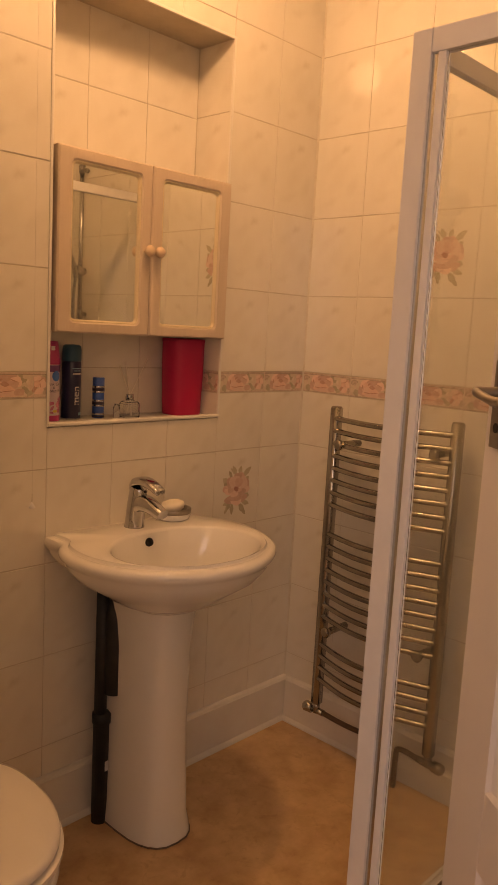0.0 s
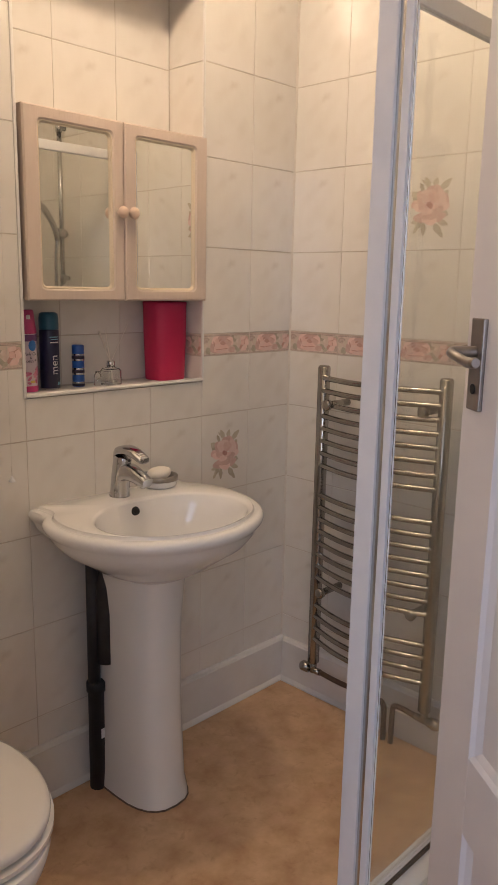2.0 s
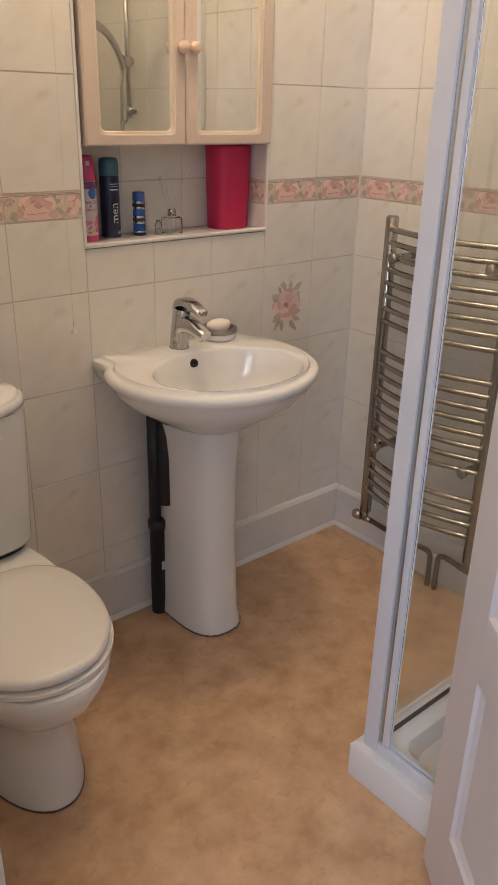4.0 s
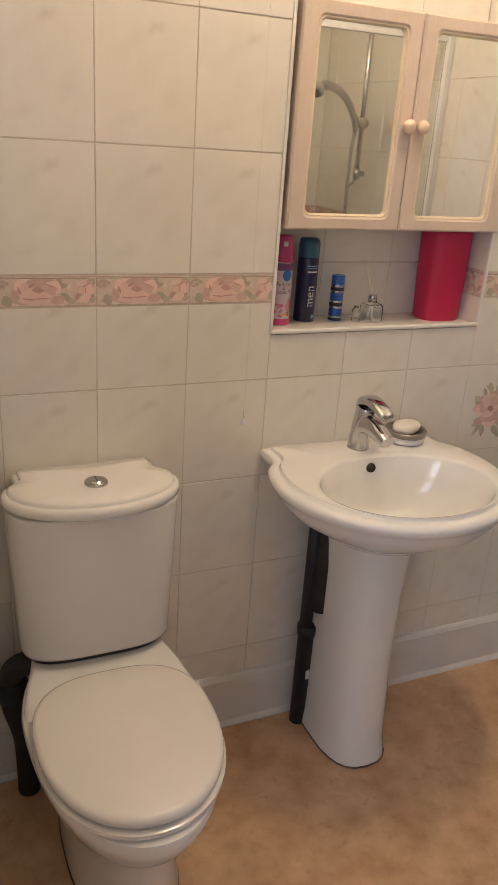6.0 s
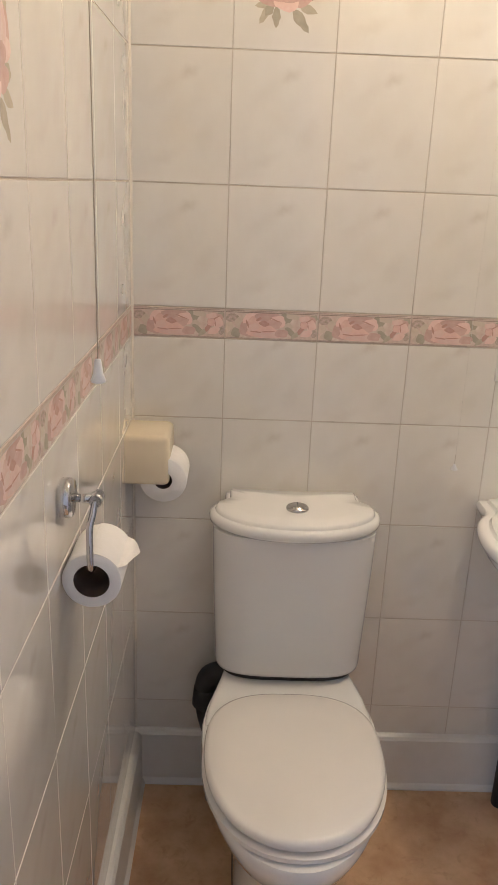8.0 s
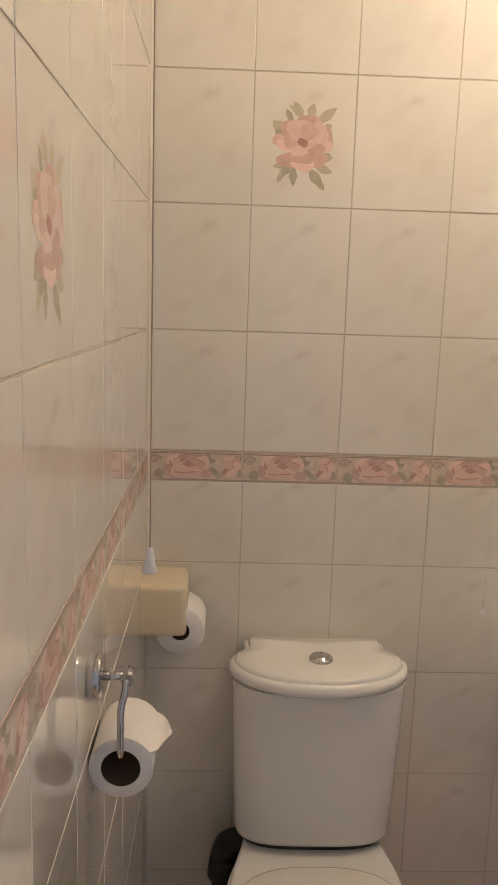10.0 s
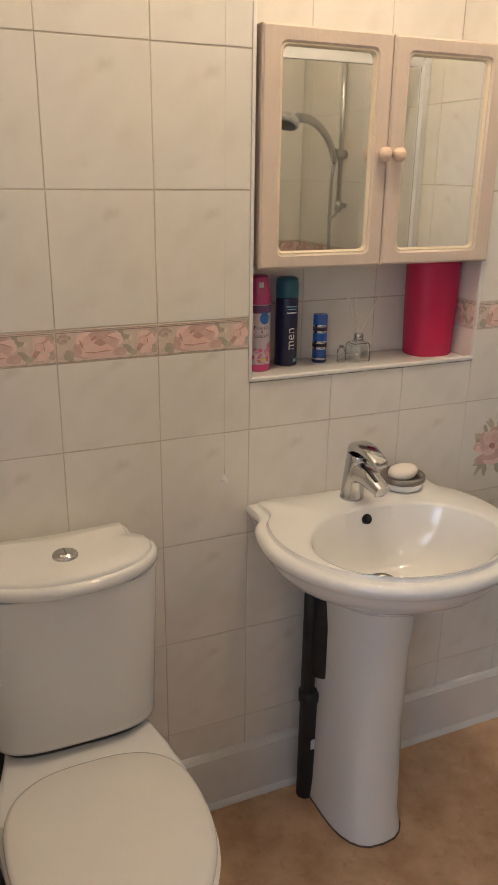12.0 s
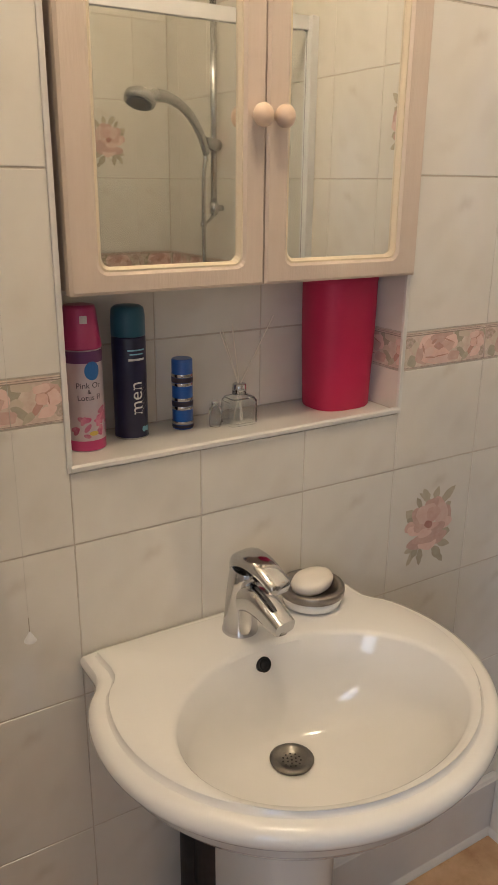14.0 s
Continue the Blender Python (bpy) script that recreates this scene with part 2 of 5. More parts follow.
def join(bm, tmp, m=None, mat=None, smooth=None):
    tmp.verts.ensure_lookup_table()
    vs = {v: bm.verts.new(v.co if m is None else m @ v.co) for v in tmp.verts}
    for f in tmp.faces:
        try:
            g = bm.faces.new([vs[v] for v in f.verts])
        except ValueError:
            continue
        g.material_index = f.material_index if mat is None else mat
        g.smooth = f.smooth if smooth is None else smooth
    tmp.free()


def loft(bm, rings, mat=0, caps=(True, True), closed=True, smooth=True):
    """Skins a list of rings with the same number of points."""
    rows = [[bm.verts.new(p) for p in ring] for ring in rings]
    n = len(rows[0])
    for a, b in zip(rows, rows[1:]):
        for i in range(n if closed else n - 1):
            f = bm.faces.new((a[i], a[(i + 1) % n], b[(i + 1) % n], b[i]))
            f.material_index, f.smooth = mat, smooth
    if caps[0]:
        bm.faces.new(rows[0][::-1]).material_index = mat
    if caps[1]:
        bm.faces.new(rows[-1]).material_index = mat
    return rows


def lathe(bm, profile, centre=(0, 0, 0), n=28, mat=0, m=None, caps=(True, True)):
    """profile: (radius, height) pairs turned round the z axis."""
    tmp = bmesh.new()
    loft(tmp, [[(r * math.cos(2 * math.pi * i / n), r * math.sin(2 * math.pi * i / n), z) for i in range(n)] for r, z in profile], mat, caps)
    move = Matrix.Translation(centre) if m is None else Matrix.Translation(centre) @ m
    join(bm, tmp, move)


def tube(bm, points, radius, n=12, mat=0, caps=True):
    """A round bar along points; radius is one number or one for each point."""
    pts = [Vector(p) for p in points]
    rad = radius if isinstance(radius, (list, tuple)) else [radius] * len(pts)
    rings, up = [], None
    for i, p in enumerate(pts):
        d = (pts[min(i + 1, len(pts) - 1)] - pts[max(i - 1, 0)]).normalized()
        if up is None:
            up = Vector((0, 0, 1)) if abs(d.z) < 0.9 else Vector((1, 0, 0))
        s = d.cross(up).normalized()
        up = s.cross(d).normalized()
        rings.append([p + rad[i] * (math.cos(2 * math.pi * k / n) * s + math.sin(2 * math.pi * k / n) * up) for k in range(n)])
    loft(bm, rings, mat, (caps, caps))


def curve(points, steps=8):
    """A smooth line through points (Catmull-Rom)."""
    p = [Vector(q) for q in points]
    p = [2 * p[0] - p[1], *p, 2 * p[-1] - p[-2]]
    out = []
    for i in range(1, len(p) - 2):
        for k in range(steps):
            t = k / steps
            out.append(0.5 * (2 * p[i] + (p[i + 1] - p[i - 1]) * t + (2 * p[i - 1] - 5 * p[i] + 4 * p[i + 1] - p[i + 2]) * t * t
                              + (3 * p[i] - p[i - 1] - 3 * p[i + 1] + p[i + 2]) * t ** 3))
    out.append(p[-2])
    return out


def solid(name, bm, mats, parent=None, label="", smooth=None):
    me = bpy.data.meshes.new(name)
    bmesh.ops.recalc_face_normals(bm, faces=bm.faces[:])
    bm.to_mesh(me)
    bm.free()
    for m in mats if isinstance(mats, (list, tuple)) else [mats]:
        me.materials.append(m)
    if smooth:
        me.set_sharp_from_angle(angle=radians(smooth))
    ob = new(name, me)
    if parent:
        ob.parent = parent
    if label:
        ob["label"] = label
    return ob


def part(name, bm, mats, parent, label="", smooth=None):
    return solid(name, bm, mats, parent, label, smooth)


def thing(name, label, category, at=(0, 0, 0), group=""):
    ob = new(name)
    ob.matrix_world = Matrix.Translation(at)
    ob.empty_display_size = 0.05
    tagged(ob, label, category, group)
    bpy.context.view_layer.update()
    return ob


def keep(ob, parent):
    """Hangs ob, built in world places, under parent."""
    ob.parent = parent
    ob.matrix_parent_inverse = parent.matrix_world.inverted()
    return ob


def wpart(name, bm, mats, parent, label="", smooth=None):
    """A part whose mesh is given in world places."""
    return keep(solid(name, bm, mats, None, label, smooth), parent)


def structure(name, bm, mats, label, category):
    return tagged(solid(name, bm, mats), label, category, kind="structure")


# ---- the room ----
RX, SY = 1.780, -1.68          # inner faces of the radiator wall and the shower wall
NX0, NX1, NZ0, NZ1, ND = 0.80, 1.387, 1.10, 2.185, 0.15
G = 0.0013                     # grout lies this far behind the tile faces
CUT = (Vector((0.0, J.y - J.x * ALONG.y / ALONG.x)), Vector((H.x + (SY - H.y) / ALONG.y * ALONG.x, SY)))

bm = bmesh.new()
box(bm, (-0.12, G, 0), (NX0 - G, 0.32, CEILING))
box(bm, (NX1 + G, G, 0), (RX + 0.12, 0.32, CEILING))
box(bm, (NX0 - G, G, 0), (NX1 + G, 0.32, NZ0 - G))
box(bm, (NX0 - G, G, NZ1 + G), (NX1 + G, 0.32, CEILING))
box(bm, (NX0 - G, ND + G, NZ0 - G), (NX1 + G, 0.32, NZ1 + G))
wall_back = structure("wall_north", bm, GROUT, "cream tiled wall with a recessed niche and pink floral border", "wall")
bm = bmesh.new()
box(bm, (RX + G, SY - 0.12, 0), (RX + 0.12, G, CEILING))
wall_right = structure("wall_east", bm, GROUT, "cream tiled wall with a pink floral border", "wall")
bm = bmesh.new()
box(bm, (-0.12, CUT[0].y, 0), (-G, G, CEILING))
wall_left = structure("wall_west", bm, GROUT, "cream glossy tiled wall with a pink floral border", "wall")
bm = bmesh.new()
box(bm, (CUT[1].x, SY - 0.12, 0), (RX + G, SY - G, CEILING))
wall_south = structure("wall_south", bm, GROUT, "cream tiled shower wall with a pink floral border", "wall")

bm = bmesh.new()
box(bm, (-0.14, SY - 0.14, -0.05), (RX + 0.14, 0.02, 0.0))
structure("floor", bm, VINYL, "mottled tan and brown vinyl floor", "floor")
bm = bmesh.new()
box(bm, (-0.14, SY - 0.14, CEILING), (RX + 0.14, 0.34, CEILING + 0.05))
structure("ceiling", bm, PLASTER, "off-white painted ceiling", "ceiling")

# diagonal wall round the doorway, in the door plane's own axes
HEAD = 2.06
bm = bmesh.new()
box(bm, (-1.3, 0.0, 0), (-0.032, 0.10, 2.6), DIAG)
box(bm, (DOORWAY + 0.032, 0.0, 0), (1.9, 0.10, 2.6), DIAG)
box(bm, (-0.032, 0.0, HEAD + 0.03), (DOORWAY + 0.032, 0.10, 2.6), DIAG)
structure("wall_doorway", bm, PLASTER, "painted wall round the diagonal doorway", "wall")
bm = bmesh.new()
for a in (-0.030, DOORWAY):
    box(bm, (a, -0.008, 0), (a + 0.030, 0.112, HEAD), DIAG, bevel=0.002)
box(bm, (-0.030, -0.008, HEAD), (DOORWAY + 0.030, 0.112, HEAD + 0.03), DIAG, bevel=0.002)
box(bm, (0.0005, 0.045, 0), (0.012, 0.075, HEAD - 0.001), DIAG)
structure("door_frame", bm, WHITE, "white painted door frame", "door frame")
# the hall behind the camera
bm = bmesh.new()
box(bm, (-1.3, 0.10, 0), (-1.2, 2.1, 2.6), DIAG)
box(bm, (1.8, 0.10, 0), (1.9, 2.1, 2.6), DIAG)
for lo, hi in (((-1.2, 2.0, 0), (-1.06, 2.1, 2.6)), ((0.46, 2.0, 0), (1.8, 2.1, 2.6)), ((-1.06, 2.0, 0), (0.46, 2.1, 0.97)), ((-1.06, 2.0, 2.43), (0.46, 2.1, 2.6))):
    box(bm, lo, hi, DIAG)
structure("wall_hall", bm, PLASTER, "pale painted hall walls with a window opening", "wall")
bm = bmesh.new()
box(bm, (-1.3, 0.11, -0.05), (1.9, 2.1, -0.004), DIAG)
structure("hall_floor", bm, CARPET, "brown carpet in the hall", "floor")
bm = bmesh.new()
box(bm, (-1.3, 0.11, 2.6), (1.9, 2.1, 2.65), DIAG)
structure("hall_ceiling", bm, PLASTER, "off-white hall ceiling", "ceiling")

# skirting: a plain board with a flat top and a sealant fillet on the floor
SK = 0.161


def skirting(name, p, q, inward):
    p, q, n = Vector(p), Vector(q), Vector(inward)
    bm = bmesh.new()
    prof = [(0, 0), (0.026, 0), (0.0255, 0.005), (0.021, 0.013), (0.0180, 0.017), (0.0170, SK - 0.012), (0.0150, SK - 0.010), (0.0120, SK - 0.004), (0.007, SK - 0.0005), (0, SK)]
    loft(bm, [[(e.x + n.x * d, e.y + n.y * d, z) for d, z in prof] for e in (p, q)], smooth=False)
    return structure(name, bm, SKIRT, "white painted skirting board", "skirting")


bm = bmesh.new()
for x, sx in ((0.0, 1), (RX, -1)):
    rim = [(x - sx * G, G), (x + sx * 0.0045, G), (x + sx * 0.0045, -0.0008), (x + sx * 0.0030, -0.0022), (x + sx * 0.0012, -0.0040), (x - sx * G, -0.0045)]
    loft(bm, [[(px, py, z) for px, py in rim] for z in (SK - 0.004, CEILING)], smooth=False)
structure("corner_sealant", bm, SEALW, "cream sealant bead in the tiled corners", "sealant")
skirting("baseboard_north", (0.0, 0.0), (RX, 0.0), (0, -1))
skirting("baseboard_east", (RX, -0.021), (RX, -0.86), (-1, 0))
bm = bmesh.new()
box(bm, (RX - 0.030, -0.720, 0.0), (RX - 0.016, -0.345, 0.088), bevel=0.0015)
structure("pipe_board", bm, SKIRT, "low white painted board under the radiator pipes", "board")
skirting("baseboard_west", (0.0, -0.021), (0.0, CUT[0].y + 0.005), (1, 0))

# ---- door ----
FREE = Vector((0.886, -1.124))
DDIR = (FREE - H).normalized()
DW = (FREE - H).length
DN = Vector((-DDIR.y, DDIR.x))           # the face with the lever, turned to the basin
DOOR = Matrix(((DDIR.x, DN.x, 0, H.x), (DDIR.y, DN.y, 0, H.y), (0, 0, 1, 0.008), (0, 0, 0, 1)))


def door():
    ob = thing("door", "white painted panelled door standing open, with a worn metal lever handle", "door", (H.x, H.y, 0))
    T, top, st = 0.036, 2.0, 0.112
    bm = bmesh.new()
    for lo, hi in (((0, -T, 0), (st, 0, top)), ((DW - st, -T, 0), (DW, 0, top)), ((st, -T, 0), (DW - st, 0, 0.19)),
                   ((st, -T, 0.555), (DW - st, 0, 0.685)), ((st, -T, top - 0.11), (DW - st, 0, top))):
        box(bm, lo, hi, DOOR, bevel=0.0015)
    wpart("stiles_and_rails", bm, DOORP, ob)
    for z0, z1 in ((0.19, 0.555), (0.685, top - 0.11)):
        bm = bmesh.new()
        box(bm, (st, -T + 0.012, z0), (DW - st, -0.012, z1), DOOR)
        wpart("panel", bm, DOORP, ob)
        bm = bmesh.new()
        for y0, y1 in ((-0.012, -0.0005), (-T + 0.012, -T + 0.0005)):
            a = [(st, z0), (DW - st, z0), (DW - st, z1), (st, z1)]
            b = [(st + 0.018, z0 + 0.018), (DW - st - 0.018, z0 + 0.018), (DW - st - 0.018, z1 - 0.018), (st + 0.018, z1 - 0.018)]
            loft(bm, [[DOOR @ Vector((x, y1, z)) for x, z in a], [DOOR @ Vector((x, (y0 + y1) / 2, z)) for x, z in [((p[0] * 2 + q[0]) / 3, (p[1] * 2 + q[1]) / 3) for p, q in zip(a, b)]],
                      [DOOR @ Vector((x, y0, z)) for x, z in b]], caps=(False, False), smooth=False)
        wpart("moulding", bm, DOORP, ob)
    px, pz = DW - 0.045, 1.268
    bm = bmesh.new()
    box(bm, (px - 0.020, 0.0, pz - 0.066), (px + 0.020, 0.007, pz + 0.066), DOOR, bevel=0.002)
    plate = wpart("lever_plate", bm, DULL, ob, "worn brown-grey metal plate")
    bm = bmesh.new()
    tube(bm, [DOOR @ Vector(p) for p in curve([(px, 0.005, pz + 0.018), (px, 0.03, pz + 0.018), (px - 0.006, 0.046, pz + 0.018), (px - 0.03, 0.053, pz + 0.017),
              (px - 0.07, 0.05, pz + 0.010), (px - 0.10, 0.052, pz + 0.012)], 5)], [0.0085] * 10 + [0.0065] * 10 + [0.0075] * 5 + [0.006])
    keep(solid("lever", bm, DULL, None, "curved metal lever"), plate)
    bm = bmesh.new()
    lathe(bm, [(0.0075, 0), (0.0075, 0.0012)], m=DOOR @ Matrix.Translation((px, 0.0072, pz - 0.035)) @ pose(0, 0, 0, -90), n=16)
    keep(solid("keyhole", bm, HOLE), plate)
    for z in (0.25, 1.75):
        bm = bmesh.new()
        lathe(bm, [(0.006, z - 0.04), (0.006, z + 0.04)], m=DOOR @ Matrix.Translation((-0.002, -0.006, 0)), n=10)
        wpart("hinge", bm, DULL, ob)


door()


# ---- shower ----
TX, TY, TZ = 0.932, -0.864, 0.092


def shower_tray():
    ob = thing("shower_tray", "white raised shower tray with a shallow recess", "shower tray", (1.35, -1.27, 0))
    bm = bmesh.new()
    def ring(i, z, r):
        x0, x1, y0, y1 = TX + i, RX - 0.002 - i, SY + 0.002 + i, TY - i
        out = []
        for cx, cy, a0 in ((x1 - r, y1 - r, 0), (x0 + r, y1 - r, 90), (x0 + r, y0 + r, 180), (x1 - r, y0 + r, 270)):
            for k in range(6):
                t = radians(a0 + 18 * k)
                out.append((cx + r * math.cos(t), cy + r * math.sin(t), z))
        return out
    loft(bm, [ring(0, 0.001, 0.006), ring(0, TZ - 0.006, 0.006), ring(0.005, TZ, 0.008), ring(0.075, TZ, 0.03), ring(0.085, TZ - 0.004, 0.04), ring(0.10, 0.045, 0.06),
              ring(0.13, 0.036, 0.06), ring(0.36, 0.030, 0.02)], smooth=True)
    wpart("tray", bm, CERAMIC, ob, smooth=40)
    bm = bmesh.new()
    lathe(bm, [(0.043, 0.0), (0.043, 0.004), (0.03, 0.006), (0.004, 0.006)], (1.36, -1.27, 0.0305))
    wpart("waste", bm, CHROME, ob)


shower_tray()
FT = 1.885                     # top of the enclosure
PX, PY = 0.955, -0.886         # its corner


def shower_enclosure():
    ob = thing("shower_enclosure", "shower enclosure of clear glass in white aluminium frames", "shower enclosure", (PX, PY, TZ))
    bm = bmesh.new()
    box(bm, (PX, PY - 0.038, TZ), (PX + 0.008, PY, FT), bevel=0.002)
    box(bm, (PX + 0.008, PY - 0.018, TZ), (PX + 0.030, PY, FT), bevel=0.002)
    wpart("corner_post", bm, FRAMEW, ob)
    bm = bmesh.new()
    box(bm, (PX + 0.008, PY - 0.050, TZ + 0.02), (PX + 0.016, PY - 0.019, FT - 0.04))
    wpart("seal_strip", bm, GREYCH, ob)
    bm = bmesh.new()
    box(bm, (PX + 0.003, PY - 0.066, TZ + 0.028), (PX + 0.021, PY - 0.0505, FT - 0.04), bevel=0.002)
    wpart("door_stile", bm, FRAMEW, ob)
    y1 = SY + 0.012
    for z0, z1, nm in ((TZ, TZ + 0.028, "sill_rail"), (FT - 0.040, FT, "head_rail")):
        bm = bmesh.new()
        box(bm, (PX + 0.001, y1, z0), (PX + 0.026, PY - 0.0385, z1), bevel=0.002)
        wpart(nm, bm, FRAMEW, ob)
    bm = bmesh.new()
    box(bm, (PX + 0.031, PY - 0.022, FT - 0.034), (RX - 0.022, PY - 0.001, FT), bevel=0.002)
    wpart("head_rail", bm, FRAMEW, ob)
    bm = bmesh.new()
    box(bm, (PX + 0.031, PY - 0.020, TZ), (RX - 0.022, PY - 0.003, TZ + 0.012), bevel=0.002)
    sill = wpart("sill_rail", bm, FRAMEW, ob)
    bm = bmesh.new()
    box(bm, (PX + 0.031, PY - 0.0235, TZ + 0.0005), (RX - 0.022, PY - 0.0205, TZ + 0.015))
    keep(solid("seal", bm, SEAL_GAP, None, "dark mouldy seal"), sill)
    bm = bmesh.new()
    box(bm, (RX - 0.022, PY - 0.022, TZ), (RX, PY + 0.012, FT), bevel=0.002)
    wpart("wall_profile", bm, FRAMEW, ob)
    bm = bmesh.new()
    box(bm, (PX, SY, TZ), (PX + 0.028, SY + 0.012, FT), bevel=0.002)
    wpart("wall_profile", bm, FRAMEW, ob)
    for lo, hi in (((PX + 0.0308, PY - 0.0135, TZ + 0.012), (RX - 0.0222, PY - 0.0095, FT - 0.034)), ((PX + 0.011, y1, TZ + 0.028), (PX + 0.015, PY - 0.0662, FT - 0.04))):
        bm = bmesh.new()
        box(bm, lo, hi)
        wpart("pane", bm, GLASS, ob, "clear glass pane").visible_shadow = False


shower_enclosure()


def hand_shower():
    y, x = -1.30, 1.748
    ob = thing("shower_riser", "chrome riser rail with a hand shower and metal hose", "shower", (RX, y, 1.6))
    bm = bmesh.new()
    tube(bm, [(x, y, 1.375), (x, y, 2.04)], 0.010, 14)
    wpart("rail", bm, GREYCH, ob)
    for z in (1.40, 2.02):
        bm = bmesh.new()
        tube(bm, [(RX - 0.001, y, z), (x, y, z)], 0.010, 12)
        lathe(bm, [(0.014, -0.018), (0.014, 0.018)], (x, y, z), 14)
        wpart("bracket", bm, GREYCH, ob)
    bm = bmesh.new()
    tube(bm, [(x + 0.014, y - 0.003, 1.588), (x - 0.02, y + 0.02, 1.588), (x - 0.06, y + 0.05, 1.594)], [0.019, 0.019, 0.015], 14)
    wpart("holder", bm, GREYCH, ob)
    h0 = Vector((x - 0.05, y + 0.042, 1.560))
    bm = bmesh.new()
    pts = curve([h0, (1.665, -1.232, 1.612), (1.60, -1.19, 1.668), (1.52, -1.14, 1.696), (1.455, -1.10, 1.698)], 6)
    tube(bm, pts, [0.011 + 0.006 * i / len(pts) for i in range(len(pts))], 12)
    handset = wpart("handset", bm, GREYCH, ob)
    bm = bmesh.new()
    d = Vector((-0.35, 0.25, -0.9)).normalized()
    m = Matrix.Translation((1.40, -1.07, 1.684)) @ d.to_track_quat("Z", "Y").to_matrix().to_4x4()
    lathe(bm, [(0.006, -0.022), (0.024, -0.020), (0.040, -0.008), (0.043, 0.004), (0.041, 0.013), (0.034, 0.015)], m=m, n=24)
    keep(solid("spray_head", bm, GREYCH), handset)
    bm = bmesh.new()
    lathe(bm, [(0.033, 0.0150), (0.033, 0.0175)], m=m, n=24)
    keep(solid("spray_face", bm, GREYP), handset)
    bm = bmesh.new()
    hose = curve([h0, (1.692, -1.262, 1.50), (1.694, -1.27, 1.38), (1.70, -1.275, 1.2), (1.715, -1.285, 0.98), (1.735, -1.30, 0.90), (1.755, -1.32, 0.98), (1.77, -1.33, 1.05)], 24)
    tube(bm, hose, [0.0075 if i % 2 else 0.0062 for i in range(len(hose))], 8)
    wpart("hose", bm, GREYCH, ob, "ribbed metal hose")
    bm = bmesh.new()
    tube(bm, curve([(x, y, 1.385), (x - 0.02, y + 0.012, 1.365), (1.697, -1.272, 1.352)], 4), 0.005, 8)
    lathe(bm, [(0.011, -0.006), (0.011, 0.006)], (1.694, -1.27, 1.352), 14)
    wpart("hose_guide", bm, GREYCH, ob)
    bm = bmesh.new()
    lathe(bm, [(0.03, 0), (0.03, 0.012), (0.018, 0.02), (0.016, 0.03)], (RX, -1.33, 1.06), 20, m=pose(0, 0, 0, 0, -90))
    wpart("wall_outlet", bm, GREYCH, ob)


hand_shower()


# ---- towel radiator ----
def towel_radiator():
    x, y0, y1, z0, z1 = 1.712, -0.205, -0.628, 0.15, 1.145
    ob = thing("towel_radiator", "tarnished chrome ladder towel radiator with bowed rungs on the wall", "radiator", (x, (y0 + y1) / 2, z0))
    for y in (y0, y1):
        bm = bmesh.new()
        prof = [(0.020, 0.0), (0.017, 0.010), (0.010, 0.0155), (-0.004, 0.017), (-0.014, 0.014), (-0.018, 0.0), (-0.014, -0.014), (-0.004, -0.017), (0.010, -0.0155), (0.017, -0.010)]
        loft(bm, [[(x + a * s, y + b * s, z) for a, b in prof] for z, s in ((z0, 0.7), (z0 + 0.004, 1.0), (z1 - 0.006, 1.0), (z1, 0.75))])
        wpart("upright", bm, SATIN, ob, smooth=60)
    zs = [1.108 - 0.0395 * i for i in range(8)] + [0.735 - 0.0395 * i for i in range(8)] + [0.362 - 0.0395 * i for i in range(4)]
    bm = bmesh.new()
    tube(bm, [(x - 0.006 - 0.052 * math.sin(math.pi * k / 14), y0 + (y1 - y0) * k / 14, 0) for k in range(15)], 0.0085, 10, caps=False)
    rung = wpart("rung", bm, SATIN, ob)
    rung.location.z += zs[0]
    for z in zs[1:]:
        r = rung.copy()
        scene.collection.objects.link(r)
        r.location.z = rung.location.z + z - zs[0]
    for y, z in ((y0 - 0.045, 1.03), (y1 + 0.045, 1.05), (y0 - 0.045, 0.42), (y1 + 0.045, 0.455)):
        bm = bmesh.new()
        tube(bm, [(RX - 0.001, y, z), (x - 0.035, y, z)], 0.011, 14)
        lathe(bm, [(0.004, -0.001), (0.016, 0), (0.017, 0.012), (0.010, 0.018)], (x - 0.030, y, z), 18, m=pose(0, 0, 0, 0, -90))
        wpart("bracket", bm, SATIN, ob)
    for y, s in ((y0, 1), (y1, -1)):
        bm = bmesh.new()
        tube(bm, [(x, y, z0 + 0.004), (x, y, 0.118)], 0.012, 12)
        tube(bm, [(x, y - 0.03 * s, 0.125), (x, y + 0.018 * s, 0.125)], 0.011, 12)
        v = wpart("valve", bm, SATIN, ob)
        bm = bmesh.new()
        lathe(bm, [(0.009, 0), (0.017, 0.003), (0.018, 0.028), (0.012, 0.036)], (x, y + 0.016 * s, 0.125), 16, m=pose(0, 0, 0, -90 * s))
        keep(solid("valve_cap", bm, SATIN), v)
    for pts in ([(x, y1 + 0.03, 0.125), (x, y1 + 0.075, 0.130), (x, y1 + 0.098, 0.128), (x, y1 + 0.108, 0.11), (x, y1 + 0.110, 0.0)],
                [(x, y0 - 0.03, 0.125), (x, y0 - 0.12, 0.12), (x, y1 + 0.165, 0.124), (x, y1 + 0.146, 0.118), (x, y1 + 0.139, 0.10), (x, y1 + 0.138, 0.0)]):
        bm = bmesh.new()
        tube(bm, curve(pts, 5), 0.0085, 12)
        wpart("pipe", bm, COPPER, ob, "dark brown painted pipe")


towel_radiator()


